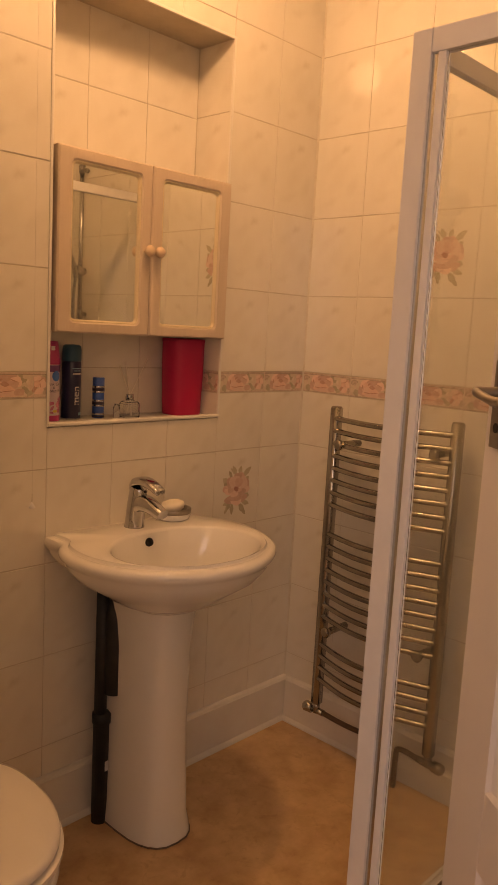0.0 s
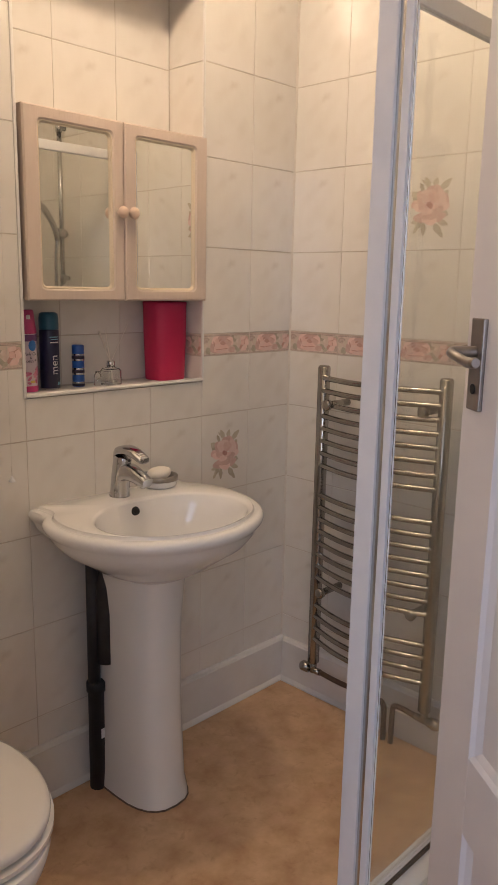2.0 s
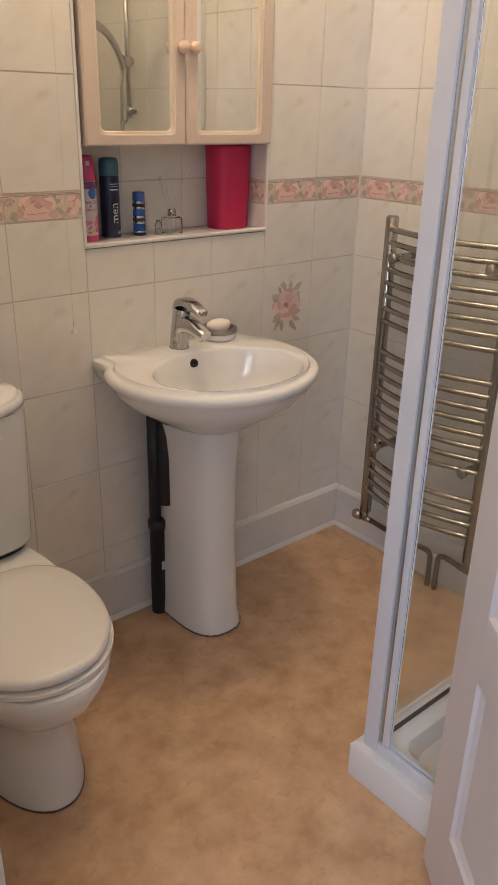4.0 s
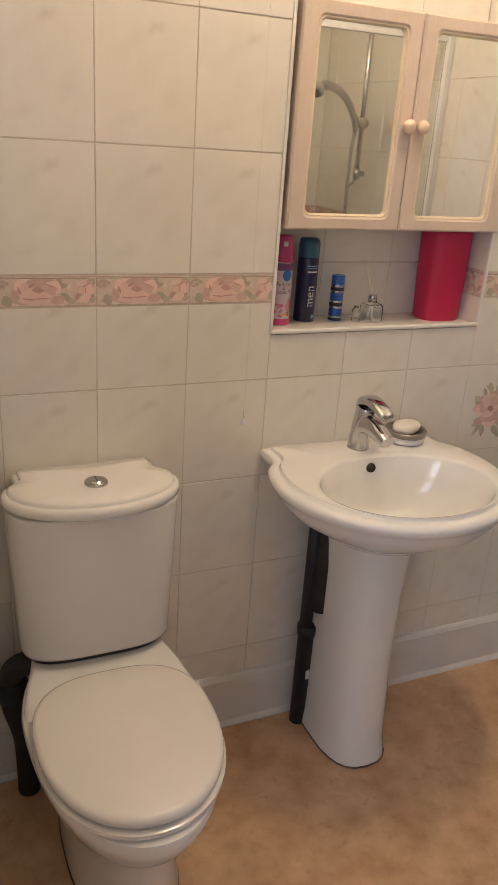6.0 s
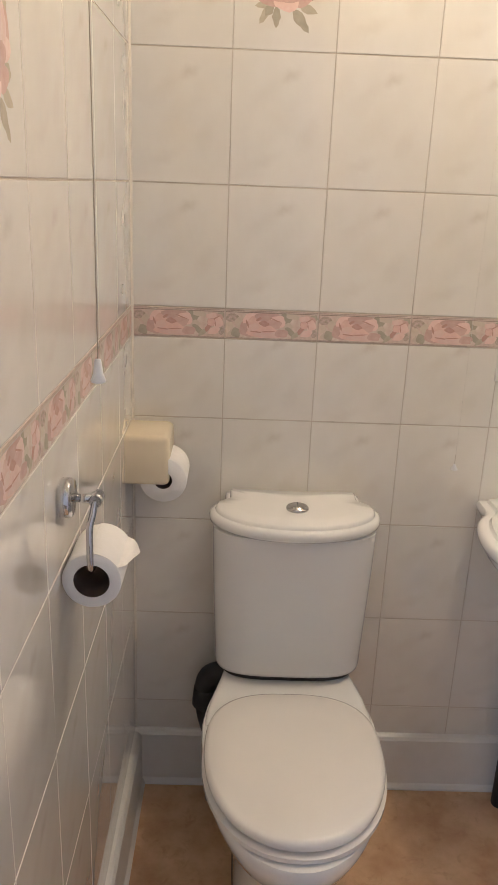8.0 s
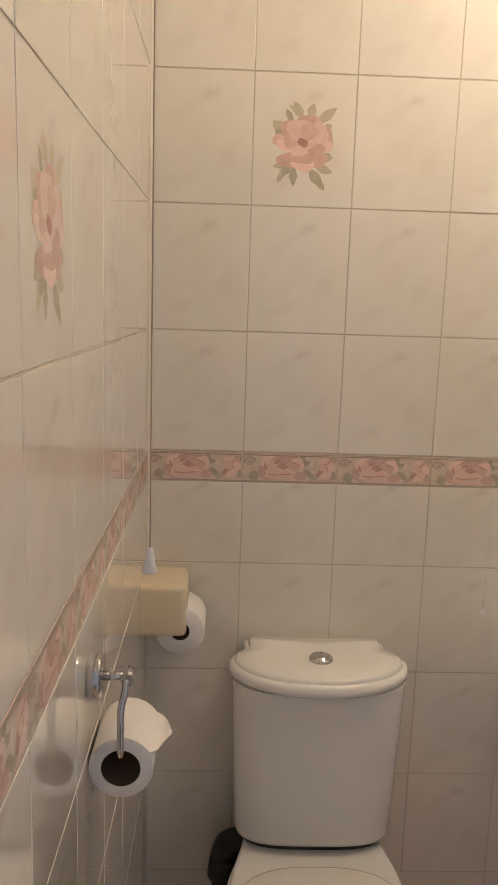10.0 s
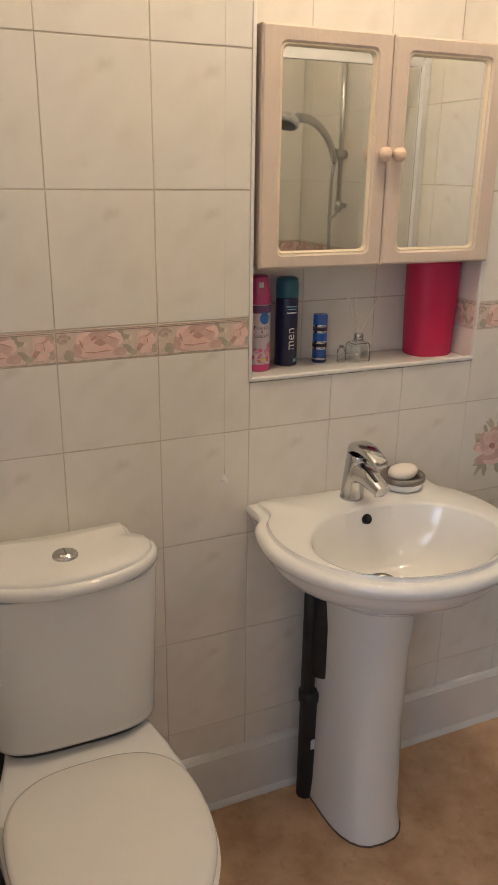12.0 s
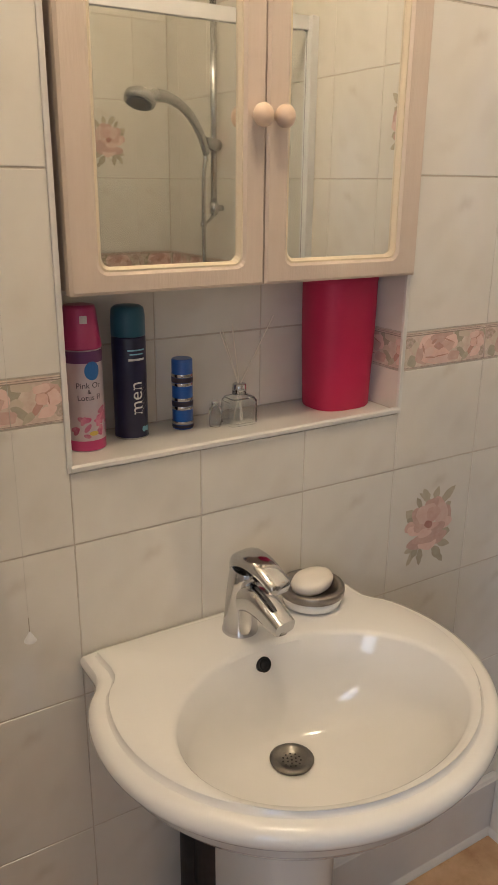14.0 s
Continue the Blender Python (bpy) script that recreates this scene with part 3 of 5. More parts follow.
# ---- mirror cabinet ----
def mirror_cabinet():
    x0, x1, z0, z1, yf = 0.813, 1.384, 1.337, 1.783, -0.014
    ob = thing("mirror_cabinet", "limed beige wooden wall cabinet with two mirrored doors", "cabinet", (1.1, 0.07, z0))
    bm = bmesh.new()
    box(bm, (x0, yf + 0.019, z0 + 0.004), (x1, ND - 0.002, z1), bevel=0.002)
    wpart("body", bm, LIMED, ob)
    for a, b, m0, m1, kx in ((x0 - 0.001, 1.0985, 0.858, 1.058, 1.082), (1.1005, x1 + 0.001, 1.142, 1.337, 1.117)):
        bm = bmesh.new()
        c0, c1 = 1.371, 1.747
        r = 0.012
        def frame_ring(xa, xb, za, zb, y, rad):
            out = []
            for cx, cz, t0 in ((xb - rad, zb - rad, 0), (xa + rad, zb - rad, 90), (xa + rad, za + rad, 180), (xb - rad, za + rad, 270)):
                for k in range(5):
                    t = radians(t0 + 22.5 * k)
                    out.append((cx + rad * math.cos(t), y, cz + rad * math.sin(t)))
            return out
        loft(bm, [frame_ring(a, b, z0, z1, yf + 0.018, 0.002), frame_ring(a, b, z0, z1, yf + 0.004, 0.002), frame_ring(a + 0.004, b - 0.004, z0 + 0.004, z1 - 0.004, yf, 0.004),
                  frame_ring(m0 - 0.010, m1 + 0.010, c0 - 0.010, c1 + 0.010, yf, 0.015), frame_ring(m0 - 0.006, m1 + 0.006, c0 - 0.006, c1 + 0.006, yf + 0.004, 0.013)], caps=(True, False), smooth=False)
        hang = Matrix.Translation((1.1005, yf, 0)) @ pose(0, 0, 0, 0, 0, -1.0 if a > 1.1 else 0) @ Matrix.Translation((-1.1005, -yf, 0))
        bm.transform(hang)
        d = wpart("door", bm, LIMED, ob)
        bm = bmesh.new()
        loft(bm, [frame_ring(m0 - 0.006, m1 + 0.006, c0 - 0.006, c1 + 0.006, yf + 0.004, 0.013), frame_ring(m0 - 0.0035, m1 + 0.0035, c0 - 0.0035, c1 + 0.0035, yf + 0.0035, 0.012),
                  frame_ring(m0, m1, c0, c1, yf + 0.009, r), frame_ring(m0, m1, c0, c1, yf + 0.0125, r)], caps=(False, False), smooth=False)
        bm.transform(hang)
        keep(solid("bead", bm, LIT_BEAD, None, "pale bead round the mirror with its lit edge in the colour"), d)
        bm = bmesh.new()
        box(bm, (m0 - 0.004, yf + 0.0115, c0 - 0.004), (m1 + 0.004, yf + 0.0145, c1 + 0.004))
        bm.transform(hang)
        keep(solid("mirror", bm, MIRROR, None, "clear mirror"), d)
        bm = bmesh.new()
        lathe(bm, [(0.007, 0.0), (0.0065, 0.006), (0.011, 0.010), (0.0150, 0.016), (0.0150, 0.021), (0.011, 0.027), (0.004, 0.0295)], (kx, yf + 0.001, 1.56), 20, m=pose(0, 0, 0, 90))
        bm.transform(hang)
        keep(solid("knob", bm, KNOB, None, "turned beech knob"), d)


mirror_cabinet()


# ---- basin and pedestal ----
BX = 1.031


def outline(t, hw, cy, hd, ear, ear_y, notch):
    """Plan of a scalloped rim as distance from (0, cy) at the angle t: an oval with two square ears at the wall."""
    c, s = math.cos(t), math.sin(t)
    r = 1.0 / math.sqrt((c / hw) ** 2 + (s / hd) ** 2)
    if s > 0:
        best = r if cy + r * s < ear_y else 0.0
        rw = min((0.0 - cy) / s, ear / abs(c) if abs(c) > 1e-6 else 9)
        y_oval = cy + r * s
        if best == 0.0:
            best = rw if cy + rw * s > ear_y - 0.02 else r
        w = min(1.0, max(0.0, (y_oval - (ear_y - notch)) / notch))
        w = w * w * (3 - 2 * w)
        return r * (1 - w) + min(rw, 9) * w if best else r
    return r


def basin():
    ob = thing("basin", "white ceramic pedestal basin with scalloped rim and chrome waste", "basin", (BX, -0.2, 0))
    n, cy = 96, -0.212
    top = 0.829
    ang = [2 * math.pi * i / n for i in range(n)]
    out = [outline(t, 0.285, cy, 0.272, 0.237, -0.040, 0.075) for t in ang]
    def inner(t, k=1.0):
        # distance from the drain to an oval set a little further forward
        ex, ey, a, b = 0.0, -0.287 - cy, 0.206 * k, 0.156 * k
        c, s = math.cos(t), math.sin(t)
        A, B, C = (c / a) ** 2 + (s / b) ** 2, -2 * (s * ey / b ** 2), (ey / b) ** 2 - 1
        return (-B + math.sqrt(max(0, B * B - 4 * A * C))) / (2 * A)
    def ring(f, z):
        return [(BX + f(t, o) * math.cos(t), min(cy + f(t, o) * math.sin(t), -0.001), z(t) if callable(z) else z) for t, o in zip(ang, out)]
    rings = []
    zd = 0.680
    for k in range(0, 13):
        u = k / 12
        rings.append(ring(lambda t, o, u=u: 0.024 + (inner(t) - 0.024) * u, zd + (top - 0.007 - zd) * (1 - math.sqrt(max(0, 1 - (u * 0.985) ** 2.3))) / (1 - math.sqrt(1 - 0.985 ** 2.3))))
    rings.append(ring(lambda t, o: inner(t) + 0.005, top - 0.002))
    rings.append(ring(lambda t, o: inner(t) + 0.012, top))
    rings.append(ring(lambda t, o: max(o - 0.031, inner(t) + 0.014), top + 0.001))
    rings.append(ring(lambda t, o: o - 0.0285, top))
    rings.append(ring(lambda t, o: o - 0.0265, top - 0.0055))
    rings.append(ring(lambda t, o: o - 0.0235, top - 0.0078))
    rings.append(ring(lambda t, o: o - 0.0130, top - 0.0072))
    rings.append(ring(lambda t, o: o - 0.0050, top - 0.0105))
    rings.append(ring(lambda t, o: o - 0.0008, top - 0.0170))
    rings.append(ring(lambda t, o: o, top - 0.0230))
    rings.append(ring(lambda t, o: o - 0.0025, top - 0.0300))
    rings.append(ring(lambda t, o: o - 0.0085, top - 0.0370))
    rings.append(ring(lambda t, o: o - 0.0140, top - 0.0440))
    rings.append(ring(lambda t, o: o - 0.0190, top - 0.0560))
    rings.append(ring(lambda t, o: o * 0.86, top - 0.082))
    rings.append(ring(lambda t, o: o * 0.70, top - 0.112))
    rings.append(ring(lambda t, o: o * 0.52, top - 0.148))
    rings.append(ring(lambda t, o: min(o * 0.36, 0.1), top - 0.172))
    bm = bmesh.new()
    loft(bm, rings, caps=(True, True))
    bowl = wpart("bowl", bm, CERAMIC, ob, smooth=35)
    bm = bmesh.new()
    lathe(bm, [(0.031, 0.0), (0.0325, 0.004), (0.029, 0.0062), (0.0225, 0.0055), (0.0205, 0.0010), (0.002, 0.0008)], (BX, cy, zd + 0.001), 28)
    w = wpart("waste", bm, WASTE, ob, "dull dark chrome waste with a grid")
    bm = bmesh.new()
    for r, k in ((0.0, 1), (0.007, 6), (0.013, 11)):
        for i in range(k):
            lathe(bm, [(0.0016, 0), (0.0016, 0.0006)], (BX + r * math.cos(2 * math.pi * i / k), cy + r * math.sin(2 * math.pi * i / k), zd + 0.0016), 8)
    keep(solid("waste_holes", bm, HOLE), w)
    bm = bmesh.new()
    m = Matrix.Translation((BX - 0.002, -0.1375, 0.800)) @ Vector((0, -0.90, 0.42)).normalized().to_track_quat("Z", "Y").to_matrix().to_4x4()
    lathe(bm, [(0.0115, -0.006), (0.0115, 0.0012), (0.0085, 0.0012), (0.0085, 0.0004)], m=m, n=20, mat=0, caps=(True, True))
    lathe(bm, [(0.0085, 0.0010), (0.002, 0.0011)], m=m, n=20, mat=1)
    wpart("overflow", bm, [HOLE, HOLE], ob, "dark overflow hole")
    # pedestal
    bm = bmesh.new()
    def sect(z, hw, yf, yb):
        p = [(-hw, yb)]
        for k in range(13):
            t = math.pi + math.pi * k / 12
            p.append((hw * math.copysign(abs(math.cos(t)) ** 0.74, math.cos(t)), yb - 0.075 + (yb - 0.075 - yf) * -1 * abs(math.sin(t)) ** 0.84))
        p.append((hw, yb))
        return [(BX + 0.011 + x, y, z) for x, y in p]
    loft(bm, [sect(0.001, 0.092, -0.283, -0.07), sect(0.02, 0.091, -0.282, -0.07), sect(0.06, 0.086, -0.271, -0.07), sect(0.3, 0.081, -0.258, -0.07), sect(0.52, 0.082, -0.260, -0.07), sect(0.62, 0.090, -0.268, -0.07), sect(0.668, 0.094, -0.28, -0.07)])
    wpart("pedestal", bm, CERAMIC, ob, smooth=50)
    bm = bmesh.new()
    ring0 = sect(0.0015, 0.0945, -0.2855, -0.07)
    loft(bm, [ring0, [(x, y, 0.005) for x, y, z in ring0]], closed=True, smooth=False)
    wpart("floor_seal", bm, GRIME, ob, "grimy brown sealant line at the floor")


basin()


def basin_tap():
    tx, ty, tz = 1.024, -0.076, 0.829
    ob = thing("basin_tap", "chrome single-lever mixer tap on the basin", "tap", (tx, ty, tz))
    turn = Matrix.Translation((tx, ty, tz)) @ pose(0, 0, 0, 0, 0, 8)
    n = 24
    def oval(f, z, rx, rf, tilt=0.0):
        """A level ring; f runs forward from the wall."""
        out = []
        for i in range(n):
            a = 2 * math.pi * i / n
            out.append(turn @ Vector((rx * math.cos(a), -f - rf * math.sin(a), z - tilt * rf * math.sin(a))))
        return out
    def upright(f, z, w, h, lean=0.0, power=0.75):
        """A ring across the line of the spout or the lever."""
        out = []
        for i in range(n):
            a = 2 * math.pi * i / n
            c, sn = math.cos(a), math.sin(a)
            out.append(turn @ Vector((w * math.copysign(abs(c) ** power, c), -f - lean * h * sn, z + h * math.copysign(abs(sn) ** power, sn))))
        return out
    bm = bmesh.new()
    loft(bm, [oval(0, 0, 0.0275, 0.0275), oval(0, 0.003, 0.0278, 0.0278), oval(0.0005, 0.006, 0.0265, 0.0265), oval(0.002, 0.03, 0.0255, 0.0255), oval(0.005, 0.06, 0.0246, 0.0250),
              oval(0.009, 0.088, 0.0236, 0.0245, 0.1), oval(0.012, 0.104, 0.0230, 0.024, 0.2), oval(0.013, 0.110, 0.0205, 0.021, 0.2)])
    wpart("body", bm, CHROME, ob, smooth=50)
    bm = bmesh.new()
    line = curve([(0.006, 0, 0.058), (0.030, 0, 0.070), (0.056, 0, 0.067), (0.080, 0, 0.058), (0.101, 0, 0.050)], 5)
    rings = []
    for i, p in enumerate(line):
        k = i / (len(line) - 1)
        rings.append(upright(p.x, p.z, 0.0225 - 0.0045 * k, 0.027 - 0.0150 * k, 0.35 * k, 0.6))
    loft(bm, rings)
    sp = wpart("spout", bm, CHROME, ob, smooth=50)
    bm = bmesh.new()
    lathe(bm, [(0.0105, -0.010), (0.0105, 0.002)], m=turn @ Matrix.Translation((0, -0.088, 0.046)) @ pose(0, 0, 0, -14), n=18)
    keep(solid("aerator", bm, GREYCH), sp)
    bm = bmesh.new()
    rings = []
    line = curve([(-0.010, 0, 0.112), (0.006, 0, 0.124), (0.030, 0, 0.129), (0.058, 0, 0.124), (0.084, 0, 0.112), (0.092, 0, 0.107)], 4)
    for i, p in enumerate(line):
        k = i / (len(line) - 1)
        w = 0.0245 * min(1.0, 0.55 + 2.2 * k) - 0.0060 * k if k < 0.92 else 0.0190 - 0.06 * (k - 0.92)
        rings.append(upright(p.x, p.z, w, 0.0150 - 0.0080 * k, 0.15, 0.65))
    loft(bm, rings)
    lv = wpart("lever", bm, CHROME, ob, smooth=50)
    bm = bmesh.new()
    lathe(bm, [(0.004, 0), (0.004, 0.001)], m=turn @ Matrix.Translation((0, -0.0365, 0.101)) @ pose(0, 0, 0, 90), n=12)
    keep(solid("indicator", bm, HOLE), lv)


basin_tap()


def soap_dish():
    x, y, z = 1.166, -0.066, 0.830
    ob = thing("soap_dish", "round white soap dish with a dark metal top", "soap dish", (x, y, z))
    bm = bmesh.new()
    lathe(bm, [(0.042, 0.0), (0.048, 0.004), (0.0505, 0.020), (0.047, 0.021), (0.043, 0.012), (0.005, 0.011)], (x, y, z), 32)
    wpart("dish", bm, CERAMIC, ob, "white base of the dish")
    bm = bmesh.new()
    lathe(bm, [(0.0495, 0.0185), (0.0525, 0.0195), (0.0530, 0.030), (0.0510, 0.0325), (0.0420, 0.0315), (0.0400, 0.024), (0.002, 0.022)], (x, y, z), 36, caps=(False, True))
    wpart("rim", bm, DULL, ob, "dark brushed metal top")
    so = thing("soap_bar", "used cream soap bar lying in the dish", "soap", (x, y, z + 0.022))
    bm = bmesh.new()
    lathe(bm, [(0.28, -0.5), (0.72, -0.46), (0.95, -0.2), (1.0, 0.1), (0.92, 0.33), (0.66, 0.48), (0.3, 0.52)], m=Matrix.Translation((x, y, z + 0.036)) @ pose(0, 0, 0, 3, -3, 10) @ Matrix.Diagonal((0.040, 0.028, 0.028, 1)), n=26)
    wpart("bar", bm, SOAP, so)


soap_dish()


# ---- toilet ----
CX = 0.366


def toilet():
    ob = thing("toilet", "white close-coupled toilet with the lid shut", "toilet", (CX, -0.3, 0))
    n = 64
    ang = [2 * math.pi * i / n for i in range(n)]
    # cistern body
    def dshape(hw, yb, yf, z, p=0.55):
        out = []
        for t in ang:
            c, s = math.cos(t), math.sin(t)
            x = hw * math.copysign(abs(c) ** (0.35 if s > 0 else p), c)
            y = yb if s > 0.35 else None
            mid = yb - 0.10
            y = mid + (yb - mid) * min(1, abs(s) ** 0.3) if s > 0 else mid - (mid - yf) * abs(s) ** 0.8
            out.append((CX + x, y, z))
        return out
    bm = bmesh.new()
    loft(bm, [dshape(0.158, -0.02, -0.180, 0.4495), dshape(0.1635, -0.012, -0.187, 0.4525), dshape(0.166, -0.010, -0.190, 0.462), dshape(0.176, -0.008, -0.198, 0.70), dshape(0.179, -0.008, -0.201, 0.795)])
    wpart("cistern", bm, CERAMIC, ob, smooth=50)
    # lid with little ears at the wall
    cy = -0.105
    lo = [outline(t, 0.187, cy, 0.118, 0.154, -0.040, 0.05) for t in ang]
    def lring(d, z, k=1.0):
        return [(CX + (o - d) * k * math.cos(t), min(cy + (o - d) * k * math.sin(t), -0.004), z) for t, o in zip(ang, lo)]
    bm = bmesh.new()
    loft(bm, [lring(0.016, 0.794), lring(0.010, 0.795), lring(0.001, 0.801), lring(0.0, 0.810), lring(0.003, 0.819), lring(0.010, 0.8225), lring(0.0125, 0.8225), lring(0.0145, 0.828), lring(0.019, 0.8315), lring(0.06, 0.833)])
    lid = wpart("cistern_lid", bm, CERAMIC, ob, smooth=50)
    bm = bmesh.new()
    lathe(bm, [(0.0245, -0.001), (0.0245, 0.004), (0.0225, 0.0070), (0.0195, 0.0078), (0.0180, 0.0060), (0.0165, 0.0064), (0.0150, 0.0092), (0.010, 0.0108), (0.002, 0.0112)], (0.369, -0.122, 0.8325), 32)
    fb = keep(solid("flush_button", bm, CHROME, None, "chrome flush button"), lid)
    bm = bmesh.new()
    box(bm, (0.3684, -0.1365, 0.8420), (0.3696, -0.1075, 0.84385))
    keep(solid("button_slot", bm, HOLE), lid)
    # pan
    def egg(hw, yb, yf, z, pw=1.0, dx=0.0):
        ym = yb + (yf - yb) * 0.42
        out = []
        for t in ang:
            c, s = math.cos(t), math.sin(t)
            x = hw * math.copysign(abs(c) ** (pw if s > 0 else 0.95), c)
            y = ym + (yb - ym) * abs(s) ** pw if s > 0 else ym - (ym - yf) * abs(s) ** 0.95
            out.append((CX + dx + x, y, z))
        return out
    bm = bmesh.new()
    loft(bm, [egg(0.117, -0.10, -0.543, 0.001, 0.6, 0.007), egg(0.117, -0.10, -0.543, 0.02, 0.6, 0.007), egg(0.114, -0.10, -0.533, 0.08, 0.6, 0.007), egg(0.113, -0.10, -0.528, 0.16, 0.6, 0.006), egg(0.120, -0.08, -0.534, 0.215, 0.6, 0.004),
              egg(0.142, -0.06, -0.578, 0.268, 0.7), egg(0.168, -0.05, -0.624, 0.315, 0.85), egg(0.182, -0.04, -0.648, 0.360, 1.0), egg(0.187, -0.03, -0.656, 0.385, 1.0), egg(0.184, -0.035, -0.652, 0.397, 1.0), egg(0.164, -0.04, -0.626, 0.402, 1.0)])
    wpart("pan", bm, CERAMIC, ob, smooth=50)
    bm = bmesh.new()
    def slab(y, w, zt):
        r = 0.014
        arc = [(w - r + r * math.cos(k * math.pi / 10), zt - r + r * math.sin(k * math.pi / 10)) for k in range(6)]
        half = [(w - 0.022, 0.30), (w - 0.004, 0.372)] + arc
        return [(CX + x, y, z) for x, z in half] + [(CX - x, y, z) for x, z in reversed(half)]
    loft(bm, [slab(-0.020, 0.132, 0.438), slab(-0.09, 0.136, 0.438), slab(-0.16, 0.152, 0.434), slab(-0.21, 0.168, 0.424), slab(-0.25, 0.178, 0.412), slab(-0.29, 0.183, 0.4025)])
    wpart("platform", bm, CERAMIC, ob, smooth=50)
    # near-black ring added so that the gap below the cistern looks shaded
    bm = bmesh.new()
    loft(bm, [dshape(0.136, -0.030, -0.168, 0.428), dshape(0.150, -0.026, -0.174, 0.440), dshape(0.152, -0.026, -0.176, 0.4505)])
    wpart("gap_filler", bm, SEAL_GAP, ob, "dark filler that blackens the shaded gap under the cistern")
    def seat(hw, yb, yf, z):
        return egg(hw, yb, yf, z, 0.72)
    bm = bmesh.new()
    loft(bm, [seat(0.177, -0.235, -0.636, 0.401), seat(0.181, -0.232, -0.641, 0.404), seat(0.181, -0.232, -0.641, 0.413), seat(0.173, -0.238, -0.630, 0.4165)])
    wpart("seat", bm, SEAT, ob, smooth=50)
    bm = bmesh.new()
    loft(bm, [seat(0.162, -0.240, -0.616, 0.4215), seat(0.1765, -0.226, -0.634, 0.4235), seat(0.1775, -0.225, -0.635, 0.432), seat(0.175, -0.227, -0.631, 0.4385), seat(0.167, -0.234, -0.622, 0.4420), seat(0.12, -0.29, -0.56, 0.4440), seat(0.02, -0.40, -0.44, 0.4445)])
    wpart("lid", bm, SEAT, ob, "cream-white plastic toilet lid", smooth=60)
    bm = bmesh.new()
    ring0 = egg(0.1195, -0.10, -0.5455, 0.001, 0.6, 0.007)
    loft(bm, [ring0, [(x, y, 0.005) for x, y, z in ring0]], smooth=False)
    wpart("floor_seal", bm, GRIME, ob, "grimy brown sealant line at the floor")
    bm = bmesh.new()
    tube(bm, curve([(CX - 0.06, -0.10, 0.385), (CX - 0.15, -0.095, 0.395), (CX - 0.184, -0.080, 0.36), (CX - 0.182, -0.070, 0.27), (CX - 0.160, -0.064, 0.17), (CX - 0.156, -0.064, 0.08), (CX - 0.156, -0.064, 0.0)], 6), 0.027, 18)
    lathe(bm, [(0.029, 0), (0.034, 0.004), (0.034, 0.05), (0.029, 0.055)], (CX - 0.186, -0.076, 0.29), 20, m=pose(0, 0, 0, 0, 6))
    wpart("soil_connector", bm, BLACK, ob, "black rubber pan connector")


toilet()


def waste_pipe():
    ob = thing("waste_pipe", "black plastic waste pipe behind the basin pedestal", "pipe", (0.945, -0.06, 0))
    bm = bmesh.new()
    tube(bm, [(0.940, -0.062, 0.30), (0.940, -0.062, 0.70)], 0.017, 18)
    wpart("pipe", bm, BLACK, ob)
    bm = bmesh.new()
    lathe(bm, [(0.022, 0.0), (0.022, 0.29), (0.026, 0.292), (0.026, 0.318), (0.019, 0.322)], (0.945, -0.062, 0.0), 20)
    wpart("socket", bm, BLACK, ob)
    bm = bmesh.new()
    box(bm, (0.944, -0.0850, 0.155), (0.955, -0.0822, 0.183))
    wpart("sticker", bm, LIGHTINK, ob, "small white sticker")
    bm = bmesh.new()
    lathe(bm, [(0.022, 0.0), (0.029, 0.004), (0.029, 0.22), (0.022, 0.25), (0.016, 0.31)], (0.968, -0.082, 0.375), 20)
    wpart("trap", bm, BLACK, ob)
    bm = bmesh.new()
    tube(bm, [(0.972, -0.06, 0.0), (0.972, -0.06, 0.40)], 0.011, 14)
    wpart("supply_pipe", bm, SKIRT, ob, "white painted supply pipe")


waste_pipe()


# ---- on the west wall ----
def paper_box():
    ob = thing("toilet_roll_box", "cream plastic toilet roll box on the tiled wall", "toilet roll holder", (0.0, -0.07, 0.94))
    bm = bmesh.new()
    box(bm, (-0.010, -0.128, 0.877), (0.0935, -0.004, 0.988))
    bmesh.ops.bevel(bm, geom=bm.edges[:], offset=0.013, segments=5, affect="EDGES", profile=0.5)
    for f in bm.faces:
        f.smooth = True
    wpart("box", bm, CREAM, ob, smooth=40)
    r = thing("toilet_roll", "white toilet roll in the cream holder", "toilet roll", (0.095, -0.07, 0.92), "toilet rolls")
    bm = bmesh.new()
    m = Matrix.Translation((0.080, -0.123, 0.889)) @ pose(0, 0, 0, -90)
    n = 40
    lathe(bm, [(0.019, 0.0), (0.048, 0.0), (0.050, 0.004), (0.050, 0.096), (0.048, 0.1), (0.019, 0.1)], m=m, n=n, caps=(False, False))
    wpart("paper", bm, PAPER, r)
    bm = bmesh.new()
    lathe(bm, [(0.0195, 0.001), (0.0195, 0.099)], m=m, n=24, caps=(False, True))
    wpart("core", bm, CARD, r)


paper_box()


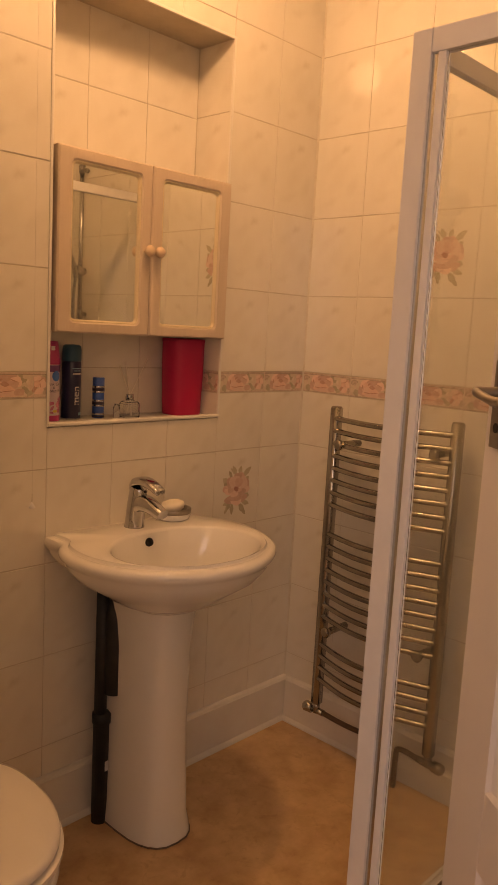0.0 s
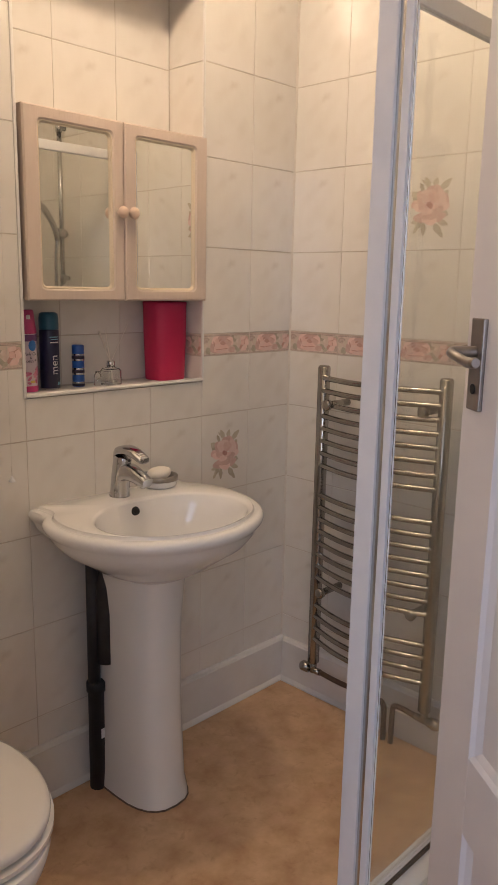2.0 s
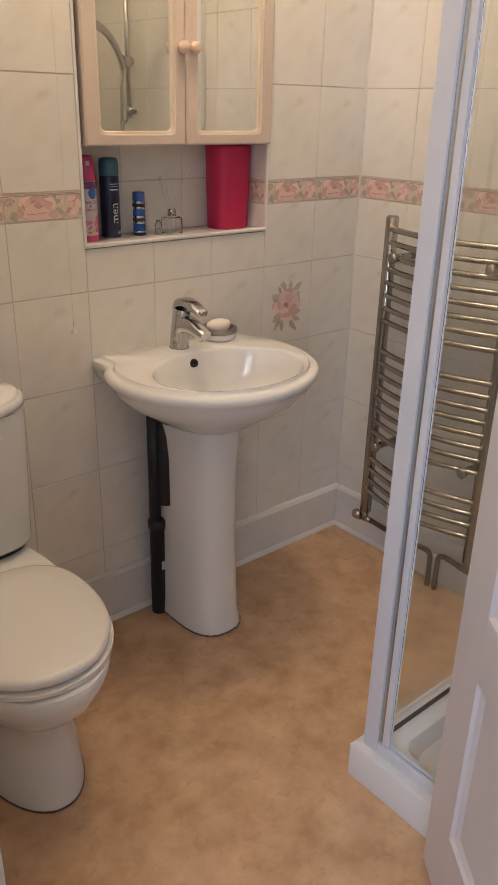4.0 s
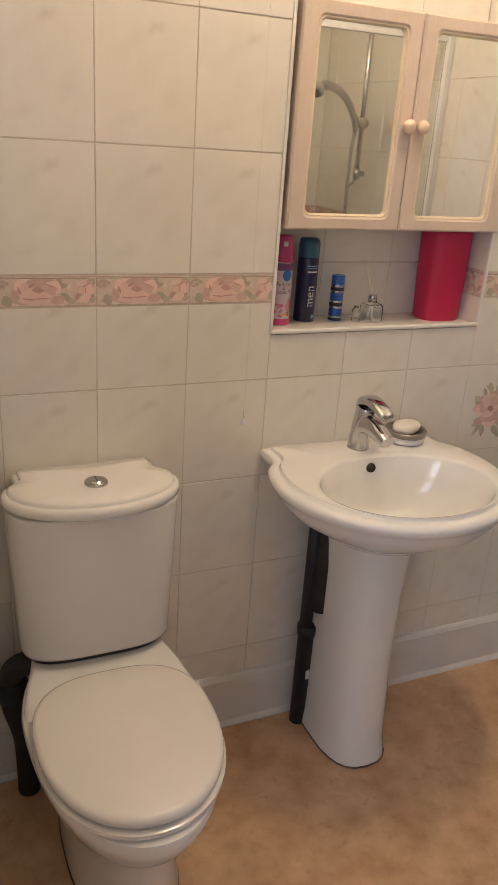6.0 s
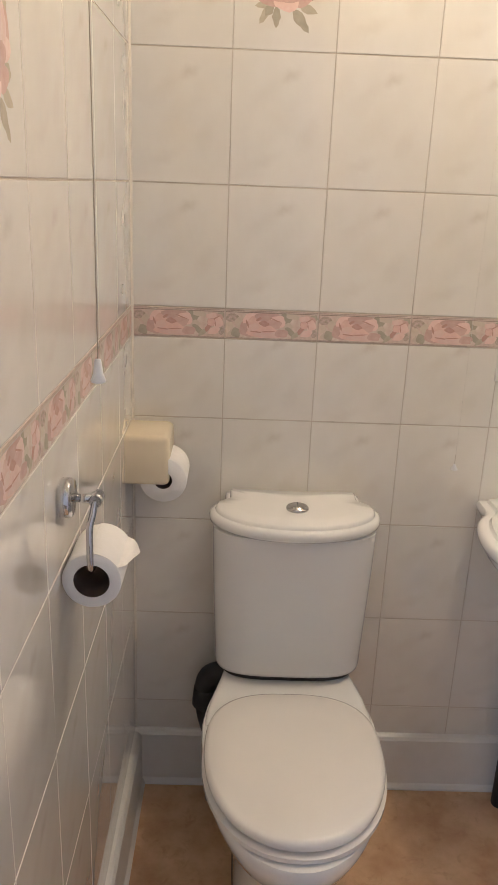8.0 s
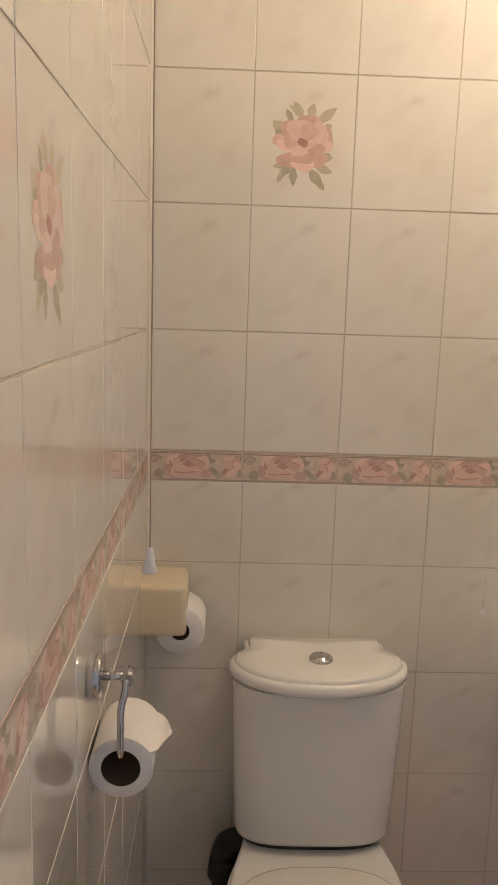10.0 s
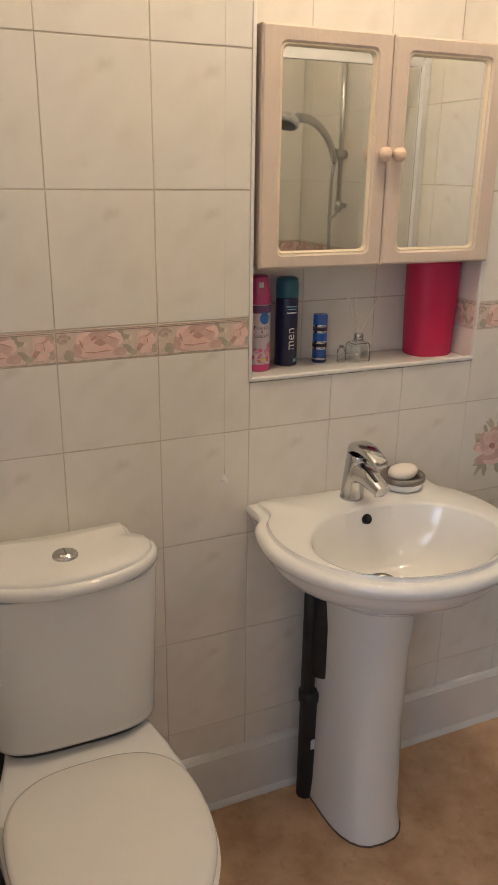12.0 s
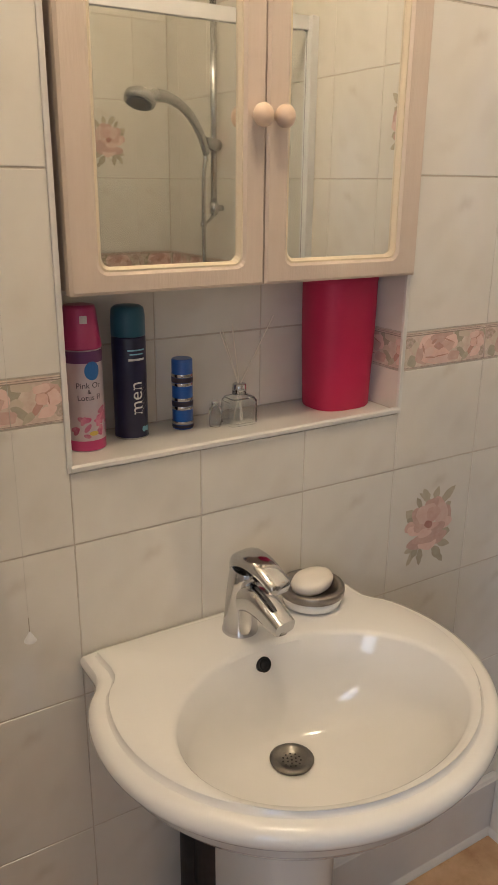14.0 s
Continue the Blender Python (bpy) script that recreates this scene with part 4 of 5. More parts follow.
def roll_holder():
    y, z = -0.703, 1.090
    ob = thing("toilet_roll_holder", "chrome toilet roll holder on the tiled wall", "toilet roll holder", (0, y, z))
    bm = bmesh.new()
    lathe(bm, [(0.025, 0.0), (0.027, 0.002), (0.027, 0.014), (0.025, 0.0165), (0.009, 0.017)], (0.0, y, z), 30, m=pose(0, 0, 0, 0, 90))
    wpart("rose", bm, CHROME, ob)
    bm = bmesh.new()
    tube(bm, [(0.012, y, z), (0.052, y, z)], 0.006, 14)
    lathe(bm, [(0.0085, -0.012), (0.0085, 0.012)], (0.048, y, z), 14, m=pose(0, 0, 0, 90))
    wpart("arm", bm, CHROME, ob)
    bm = bmesh.new()
    tube(bm, curve([(0.047, y - 0.008, z), (0.045, y - 0.016, z - 0.016), (0.042, y - 0.024, z - 0.032), (0.042, y - 0.027, z - 0.060), (0.042, y - 0.026, z - 0.086), (0.042, y - 0.012, z - 0.0955), (0.042, y + 0.05, z - 0.0962), (0.042, y + 0.10, z - 0.0962)], 6), 0.0047, 10)
    wpart("bracket", bm, CHROME, ob)
    r = thing("toilet_roll", "white toilet roll with a loose end on the chrome holder", "toilet roll", (0.046, y + 0.04, z - 0.107), "toilet rolls")
    c = Vector((0.041, y - 0.018, z - 0.114))
    m = Matrix.Translation(c) @ pose(0, 0, 0, -90)
    bm = bmesh.new()
    lathe(bm, [(0.0245, 0.0), (0.0392, 0.0), (0.0402, 0.002), (0.0402, 0.098), (0.0392, 0.1), (0.0245, 0.1)], m=m, n=44, caps=(False, False))
    wpart("paper", bm, PAPER, r)
    bm = bmesh.new()
    lathe(bm, [(0.0247, 0.001), (0.0247, 0.099), (0.0235, 0.099), (0.0235, 0.001)], m=m, n=28, caps=(False, False))
    wpart("core", bm, CARD, r)
    # loose sheet from the top, ending in a folded point
    bm = bmesh.new()
    rows = []
    for k in range(9):
        a = radians(95 - 8 * k)
        x, zz = c.x + 0.0412 * math.cos(a), c.z + 0.0412 * math.sin(a)
        rows.append([(x, c.y + 0.001, zz), (x, c.y + 0.099, zz)])
    rows.append([(c.x + 0.0445, c.y + 0.010, c.z + 0.020), (c.x + 0.045, c.y + 0.092, c.z + 0.020)])
    rows.append([(c.x + 0.0525, c.y + 0.026, c.z + 0.023), (c.x + 0.053, c.y + 0.072, c.z + 0.023)])
    rows.append([(c.x + 0.0600, c.y + 0.043, c.z + 0.023), (c.x + 0.060, c.y + 0.047, c.z + 0.023)])
    loft(bm, [[a, b, (b[0] - 0.0004, b[1], b[2] - 0.0006), (a[0] - 0.0004, a[1], a[2] - 0.0006)] for a, b in rows])
    wpart("loose_sheet", bm, PAPER, r, smooth=35)


roll_holder()


def pull_cord():
    x, y, z = 0.094, -0.924, 1.306
    ob = thing("pull_cord", "light pull cord with a white cone end hanging from the ceiling", "pull cord", (x, y, CEILING))
    bm = bmesh.new()
    lathe(bm, [(0.030, 0.0), (0.030, -0.012), (0.022, -0.02), (0.004, -0.021)], (x, y, CEILING), 24)
    wpart("ceiling_switch", bm, CERAMIC, ob)
    bm = bmesh.new()
    tube(bm, [(x, y, z + 0.02), (x, y, CEILING - 0.02)], 0.0006, 6)
    wpart("cord", bm, CORD, ob, "thin dingy cord")
    bm = bmesh.new()
    lathe(bm, [(0.0068, 0.0), (0.0075, 0.0015), (0.0050, 0.008), (0.0038, 0.017), (0.0030, 0.022), (0.0014, 0.023)], (x, y, z), 20)
    wpart("cone", bm, WHITE, ob, "white plastic cone")


pull_cord()


def fan_cord():
    x, y, z = 0.703, -0.098, 0.926
    ob = thing("fan_cord", "thin pale pull cord ending in a tiny white cone", "pull cord", (x, y, CEILING))
    bm = bmesh.new()
    lathe(bm, [(0.028, 0.0), (0.028, -0.012), (0.02, -0.02), (0.004, -0.021)], (x, y, CEILING), 24)
    wpart("ceiling_switch", bm, CERAMIC, ob)
    bm = bmesh.new()
    tube(bm, [(x, y, z + 0.034), (x, y, CEILING - 0.02)], 0.00025, 6)
    wpart("cord", bm, TILE, ob, "thin cream cord")
    bm = bmesh.new()
    tube(bm, [(x, y, z + 0.012), (x, y, z + 0.034)], 0.0006, 6)
    wpart("cord_end", bm, CORD, ob, "dingy lower end of the cord")
    bm = bmesh.new()
    lathe(bm, [(0.0070, 0.0), (0.0080, 0.001), (0.0050, 0.006), (0.0025, 0.011), (0.001, 0.014)], (x, y, z), 18)
    wpart("cone", bm, WHITE, ob, "tiny white cone")


fan_cord()


def ceiling_light():
    x, y, z = LAMP
    ob = thing("ceiling_light", "opal glass globe light close under the ceiling", "ceiling lamp", (x, y, CEILING))
    bm = bmesh.new()
    lathe(bm, [(0.050, 0.0), (0.050, -0.014), (0.042, -0.022), (0.036, -0.060)], (x, y, CEILING), 32)
    wpart("base", bm, CHROME, ob)
    bm = bmesh.new()
    n = 12
    lathe(bm, [(0.064 * math.sin(math.pi * k / n) + 0.0005, -0.064 * math.cos(math.pi * k / n)) for k in range(n + 1)], (x, y, z), 32)
    wpart("globe", bm, BULB, ob, "glowing opal glass globe")


ceiling_light()


# ---- things on the niche sill ----
SILL = NZ0 + 0.003


def words(name, text, size, m, mat, parent, bend=0.0):
    """Raised lettering; with bend, wrapped round a can of that radius whose axis is z of m."""
    cu = bpy.data.curves.new(name, "FONT")
    cu.body, cu.size, cu.extrude, cu.align_x, cu.align_y = text, size, 0.0, "CENTER", "CENTER"
    tmp = bpy.data.objects.new(name, cu)
    me = bpy.data.meshes.new_from_object(tmp)
    bpy.data.objects.remove(tmp)
    return me


def letters(name, text, size, centre, radius, angle, z, mat, parent, turn=False, wide=1.0):
    """Lettering printed round an upright can: angle 0 faces -y."""
    me = words(name, text, size, None, mat, parent)
    for v in me.vertices:
        x, y = v.co.x * wide, v.co.y
        if turn:
            x, y = -y, x
        t = radians(-90 + angle) + x / radius
        v.co = (centre[0] + (radius + 0.0004) * math.cos(t), centre[1] + (radius + 0.0004) * math.sin(t), z + y)
    me.materials.append(mat)
    ob = new(name, me)
    return keep(ob, parent)


def patch(bm, centre, radius, angle, z, w, h, mat=0, lift=0.0003, n=8, shape="box", turn=0.0):
    """A printed patch on an upright can."""
    def at(x, y):
        c, s = math.cos(turn), math.sin(turn)
        x, y = x * c - y * s, x * s + y * c
        t = radians(-90 + angle) + x / radius
        return bm.verts.new((centre[0] + (radius + lift) * math.cos(t), centre[1] + (radius + lift) * math.sin(t), z + y))
    if shape == "box":
        lo = [at(-w / 2 + w * i / n, -h / 2) for i in range(n + 1)]
        hi = [at(-w / 2 + w * i / n, h / 2) for i in range(n + 1)]
        for i in range(n):
            bm.faces.new((lo[i], lo[i + 1], hi[i + 1], hi[i])).material_index = mat
    else:
        xs = [w / 2 * math.sin(math.pi / 2 * (2 * i / n - 1)) for i in range(n + 1)]
        tall = [h / 2 * math.sqrt(max(0.0, 1 - (2 * x / w) ** 2)) + 1e-5 for x in xs]
        lo, hi = [at(x, -k) for x, k in zip(xs, tall)], [at(x, k) for x, k in zip(xs, tall)]
        for i in range(n):
            bm.faces.new((lo[i], lo[i + 1], hi[i + 1], hi[i])).material_index = mat


def air_freshener():
    c, r = (0.857, 0.088), 0.0285
    ob = thing("air_freshener_can", "pink and white floral air freshener spray can on the niche sill", "spray can", (*c, SILL))
    bm = bmesh.new()
    lathe(bm, [(r * 0.9, 0.0000), (r, 0.0033), (r, 0.1452), (r * 0.97, 0.1496)], (*c, SILL), 32)
    can = wpart("can", bm, CANWHITE, ob, "white can with orchid print")
    bm = bmesh.new()
    lathe(bm, [(r + 0.0003, 0.0028), (r + 0.0003, 0.0176)], (*c, SILL), 32, caps=(False, False))
    keep(solid("base_band", bm, PINKCAN), can)
    bm = bmesh.new()
    lathe(bm, [(r + 0.0003, 0.1310), (r + 0.0003, 0.1478)], (*c, SILL), 32, caps=(False, False))
    keep(solid("violet_band", bm, VIOLET), can)
    bm = bmesh.new()
    lathe(bm, [(r, 0.1496), (r + 0.0005, 0.1529), (r * 0.96, 0.1650), (r * 0.80, 0.2046), (r * 0.74, 0.2090), (0.006, 0.2090)], (*c, SILL), 32)
    cap = wpart("cap", bm, PINKCAN, ob, "pink spray cap")
    bm = bmesh.new()
    patch(bm, c, r * 0.845, -8, SILL + 0.1914, 0.010, 0.011, lift=0.001)
    keep(solid("nozzle", bm, CANWHITE, None, "pale nozzle"), cap)
    bm = bmesh.new()
    patch(bm, c, r, 8, SILL + 0.1200, 0.023, 0.027, shape="oval", lift=0.0006)
    keep(solid("blue_badge", bm, BLUEP), can)
    bm = bmesh.new()
    rnd = random.Random(3)
    for i in range(38):
        patch(bm, c, r, rnd.uniform(-95, 95), SILL + 0.0440 + rnd.gauss(0, 0.010), rnd.uniform(0.010, 0.017), rnd.uniform(0.006, 0.009), shape="oval", turn=rnd.uniform(0, 3), lift=0.0003 + 0.000005 * i)
    keep(solid("orchid_print", bm, MAGENTA), can)
    bm = bmesh.new()
    patch(bm, c, r, 4, SILL + 0.0286, 0.014, 0.007, shape="oval", lift=0.0006)
    keep(solid("yellow_spot", bm, YELLOW), can)
    letters("print", "Pink Or", 0.0115, c, r, -4, SILL + 0.0990, INK, can)
    letters("print", "&", 0.0085, c, r, -4, SILL + 0.0902, INK, can)
    letters("print", "Lotus Fl", 0.0110, c, r, -3, SILL + 0.0814, INK, can)


def deodorant():
    c, r = (0.936, 0.104), 0.0255
    ob = thing("deodorant_can", "dark navy deodorant can with a teal cap on the niche sill", "spray can", (*c, SILL))
    bm = bmesh.new()
    lathe(bm, [(r * 0.92, 0.0000), (r, 0.0033), (r, 0.1537), (r * 0.97, 0.1570)], (*c, SILL), 32)
    can = wpart("can", bm, NAVY, ob)
    bm = bmesh.new()
    lathe(bm, [(r * 0.98, 0.1570), (r, 0.1591), (r, 0.1853), (r * 0.93, 0.1973), (r * 0.75, 0.2006), (0.004, 0.2017)], (*c, SILL), 32)
    wpart("cap", bm, TEAL, ob, "teal cap")
    bm = bmesh.new()
    lathe(bm, [(r * 0.93, -0.0005), (r + 0.0004, 0.001), (r + 0.0004, 0.003)], (*c, SILL + 0.0011), 32, caps=(False, False))
    keep(solid("rim", bm, GREYCH), can)
    letters("print", "men", 0.030, c, r, -2, SILL + 0.0654, LIGHTINK, can, turn=True)
    bm = bmesh.new()
    for z, w, h, mt in ((0.138, 0.028, 0.0022, 0), (0.132, 0.022, 0.0020, 0), (0.124, 0.026, 0.0032, 1)):
        patch(bm, c, r, 4, SILL + z, w, h)
        keep(solid("print_bar", bm, (CYAN, LIGHTINK)[mt]), can)
        bm = bmesh.new()
    for i in range(46):
        a = 18 + 5.0 * (i % 9)
        patch(bm, c, r, a, SILL + 0.0458 + 0.0075 * (i // 9) + 0.002 * (i % 9), 0.0011, 0.0011, shape="oval")
    tagged(keep(solid("dot_print", bm, LIGHTINK), can), kind="stuff")
    for a in (24, 40):
        bm = bmesh.new()
        patch(bm, c, r, a, SILL + 0.0163, 0.008, 0.009, shape="oval")
        keep(solid("emblem", bm, CYAN), can)


def striped_tube():
    c, r = (1.024, 0.104), 0.0165
    ob = thing("striped_tube", "small blue tube with black and silver stripes on the niche sill", "cosmetic tube", (*c, SILL))
    bm = bmesh.new()
    lathe(bm, [(r * 0.9, 0.0), (r, 0.001), (r, 0.111), (r * 0.9, 0.113)], (*c, SILL), 28)
    can = wpart("tube", bm, COBALT, ob)
    for z, h, mt in ((0.005, 0.005, INK), (0.011, 0.005, CHROME), (0.035, 0.005, CHROME), (0.042, 0.008, INK), (0.049, 0.005, CHROME), (0.073, 0.005, CHROME), (0.080, 0.008, INK), (0.087, 0.005, CHROME)):
        bm = bmesh.new()
        lathe(bm, [(r + 0.0004, z - h / 2), (r + 0.0006, z - h / 2 + 0.0005), (r + 0.0006, z + h / 2 - 0.0005), (r + 0.0004, z + h / 2)], (*c, SILL), 28, caps=(False, False))
        keep(solid("stripe", bm, mt), can)


def reed_diffuser():
    x, y = 1.113, 0.078
    ob = thing("reed_diffuser", "small square glass reed diffuser with thin reeds on the niche sill", "reed diffuser", (x, y, SILL))
    bm = bmesh.new()
    def square(r, z):
        return [(x + r * math.copysign(abs(math.cos(t)) ** 0.35, math.cos(t)), y + 0.78 * r * math.copysign(abs(math.sin(t)) ** 0.35, math.sin(t)), SILL + z) for t in [2 * math.pi * (i + 0.5) / 32 for i in range(32)]]
    loft(bm, [square(0.024, 0.0004), square(0.026, 0.002), square(0.0255, 0.040), square(0.021, 0.046), square(0.010, 0.049), square(0.010, 0.060), square(0.0075, 0.060),
              square(0.0075, 0.048), square(0.020, 0.043), square(0.0235, 0.039), square(0.0235, 0.005), square(0.021, 0.004)], smooth=False)
    b = wpart("bottle", bm, BOTTLE, ob)
    b.visible_shadow = False
    bm = bmesh.new()
    lathe(bm, [(0.0110, 0.050), (0.0110, 0.066), (0.0095, 0.067), (0.007, 0.067)], (x, y, SILL), 20)
    wpart("collar", bm, CHROME, ob)
    for dx, dy, h in ((-0.018, 0.03, 0.085), (-0.008, 0.04, 0.085), (0.012, 0.035, 0.06), (0.078, 0.022, 0.105), (0.004, 0.03, 0.095)):
        bm = bmesh.new()
        tube(bm, [(x - dx * 0.18, y - dy * 0.2, SILL + 0.006), (x, y, SILL + 0.062), (x + dx, y + dy, SILL + 0.062 + h)], 0.0009, 6)
        wpart("reed", bm, REED, ob)
    v = thing("glass_vial", "tiny clear glass vial beside the reed diffuser", "vial", (x - 0.042, y + 0.004, SILL))
    bm = bmesh.new()
    lathe(bm, [(0.009, 0.0004), (0.010, 0.002), (0.010, 0.030), (0.006, 0.034), (0.006, 0.040)], (x - 0.042, y + 0.004, SILL), 18)
    wpart("vial_glass", bm, BOTTLE, v).visible_shadow = False


def pink_bin():
    c = (1.322, 0.094)
    ob = thing("pink_bin", "plain pink plastic bin standing on the niche sill", "bin", (*c, SILL))
    bm = bmesh.new()
    def ring(w, d, z):
        return [(c[0] + w * math.copysign(abs(math.cos(t)) ** 0.72, math.cos(t)), c[1] + d * math.copysign(abs(math.sin(t)) ** 0.72, math.sin(t)), SILL + z) for t in [2 * math.pi * i / 40 for i in range(40)]]
    loft(bm, [ring(0.0545, 0.046, 0.0005), ring(0.0565, 0.048, 0.004), ring(0.0580, 0.050, 0.06), ring(0.0605, 0.051, 0.11), ring(0.0615, 0.052, 0.17), ring(0.0620, 0.052, 0.218), ring(0.0585, 0.048, 0.218), ring(0.052, 0.041, 0.012)], caps=(True, True))
    tub = wpart("tub", bm, PINKBIN, ob, smooth=40)
    bm = bmesh.new()
    loft(bm, [ring(0.0620, 0.052, 0.217), ring(0.063, 0.0525, 0.219), ring(0.0635, 0.053, 0.226), ring(0.062, 0.0515, 0.2285), ring(0.0595, 0.049, 0.2275), ring(0.0585, 0.048, 0.217)], caps=(False, False))
    keep(solid("rim", bm, PINKBIN), tub)


air_freshener()
deodorant()
striped_tube()
reed_diffuser()
pink_bin()

# ---- wall tiles ----
ROWS_Z = [SK - 0.01, 0.243, 0.497, 0.747, 0.994, 1.174, 1.239, 1.489, 1.738, 1.988, 2.238, CEILING]
JOINT, UPRIGHT = 0.0024, 0.0014   # level and upright joints
tile_meshes = {}


def tile_mesh(w, h, border):
    key = (round(w, 4), round(h, 4), border)
    if key not in tile_meshes:
        bm = bmesh.new()
        a, b = w / 2 - UPRIGHT / 2, h / 2 - JOINT / 2
        c = 0.0012
        r = [[bm.verts.new((x * (a - i), y, z * (b - i))) for x, z in ((-1, -1), (1, -1), (1, 1), (-1, 1))] for i, y in ((0, -0.005), (0, -0.0009), (0.0004, -0.0002), (c, 0.0))]
        for p, q in zip(r, r[1:]):
            for i in range(4):
                bm.faces.new((p[i], p[(i + 1) % 4], q[(i + 1) % 4], q[i]))
        bm.faces.new(r[-1])
        bmesh.ops.recalc_face_normals(bm, faces=bm.faces[:])
        me = bpy.data.meshes.new("tile")
        bm.to_mesh(me)
        bm.free()
        me.materials.append(BORDER if border else TILE)
        tile_meshes[key] = me
    return tile_meshes[key]


def blob(bm, x, z, rx, rz, turn, lift, mat, rnd, waves=3, n=14):
    """A flat printed petal or leaf with an uneven rim; x and z in the tile's plane."""
    ph = rnd.uniform(0, 6)
    vs = []
    for i in range(n):
        t = 2 * math.pi * i / n
        k = 1 + 0.10 * math.sin(waves * t + ph) + rnd.uniform(-0.05, 0.05)
        a, b = rx * k * math.cos(t), rz * k * math.sin(t)
        vs.append(bm.verts.new((x + a * math.cos(turn) - b * math.sin(turn), lift, z + a * math.sin(turn) + b * math.cos(turn))))
    bm.faces.new(vs).material_index = mat


def leaf(bm, x, z, length, width, turn, lift, mat, rnd):
    vs = []
    for i in range(7):
        t = i / 6
        vs.append((t * length, width * math.sin(math.pi * min(1, t * 0.9 + 0.08)) * (1 + 0.25 * rnd.uniform(-1, 1))))
    pts = vs + [(p, -q * 0.85) for p, q in vs[-2:0:-1]]
    c, s = math.cos(turn), math.sin(turn)
    bm.faces.new([bm.verts.new((x + p * c - q * s, lift, z + p * s + q * c)) for p, q in pts]).material_index = mat


def motif_flower():
    """A peony with grey-green leaves; places are given in millimetres as one looks at the tile."""
    rnd, bm, L = random.Random(11), bmesh.new(), iter([0.00012 + 0.00001 * i for i in range(80)])
    for x, z, tx, tz, w in ((-6, 42, -22, 73, 9), (-2, 44, -32, 66, 6), (8, 44, 18, 71, 8), (-24, 34, -37, 58, 8), (26, 36, 62, 64, 10), (40, 24, 54, 32, 7), (-36, 12, -63, 36, 11), (-40, 8, -58, 18, 7),
                            (-28, -44, -60, -50, 9), (-30, -46, -50, -80, 9), (-18, -48, -18, -86, 9), (-24, -46, -40, -66, 8), (12, -50, 45, -92, 10), (26, -46, 60, -58, 10), (34, -26, 58, -30, 9)):
        d = Vector((tx - x, tz - z))
        leaf(bm, -x / 1000, z / 1000, d.length / 1000, w / 1000, math.atan2(d.y, -d.x), next(L), 1, rnd)
    for x, z, rx, rz, turn, mt in ((20, 30, 21, 17, -30, 0), (4, 38, 18, 11, 0, 0), (40, 4, 19, 23, 0, 0), (46, -9, 14, 11, 20, 3), (30, 14, 18, 20, 0, 3), (-46, -1, 17, 12, -20, 0), (-30, 20, 17, 18, 20, 0), (-34, -10, 23, 10, -12, 3),
                                   (-32, -38, 21, 12, -12, 0), (28, -37, 22, 12, 14, 0), (0, -42, 24, 16, 0, 3), (14, -31, 26, 11, 6, 0), (-16, -31, 24, 11, -6, 0), (18, -17, 27, 11, 8, 0),
                                   (-9, 20, 26, 21, 0, 3), (8, 16, 18, 16, 0, 0), (-24, -6, 17, 9, -10, 0), (-10, -20, 18, 9, 0, 3), (10, -9, 15, 7, 8, 0)):
        blob(bm, -x / 1000, z / 1000, rx / 1000, rz / 1000, -radians(turn), next(L), mt, rnd)
    blob(bm, 0.0015, -0.004, 0.011, 0.007, 0.3, next(L), 2, rnd)
    blob(bm, 0.0045, 0.001, 0.006, 0.004, 0.3, next(L), 2, rnd)
    me = bpy.data.meshes.new("floral_motif")
    bm.to_mesh(me)
    bm.free()
    for m in (PETAL, LEAF, HEART, PALE):
        me.materials.append(m)
    return me


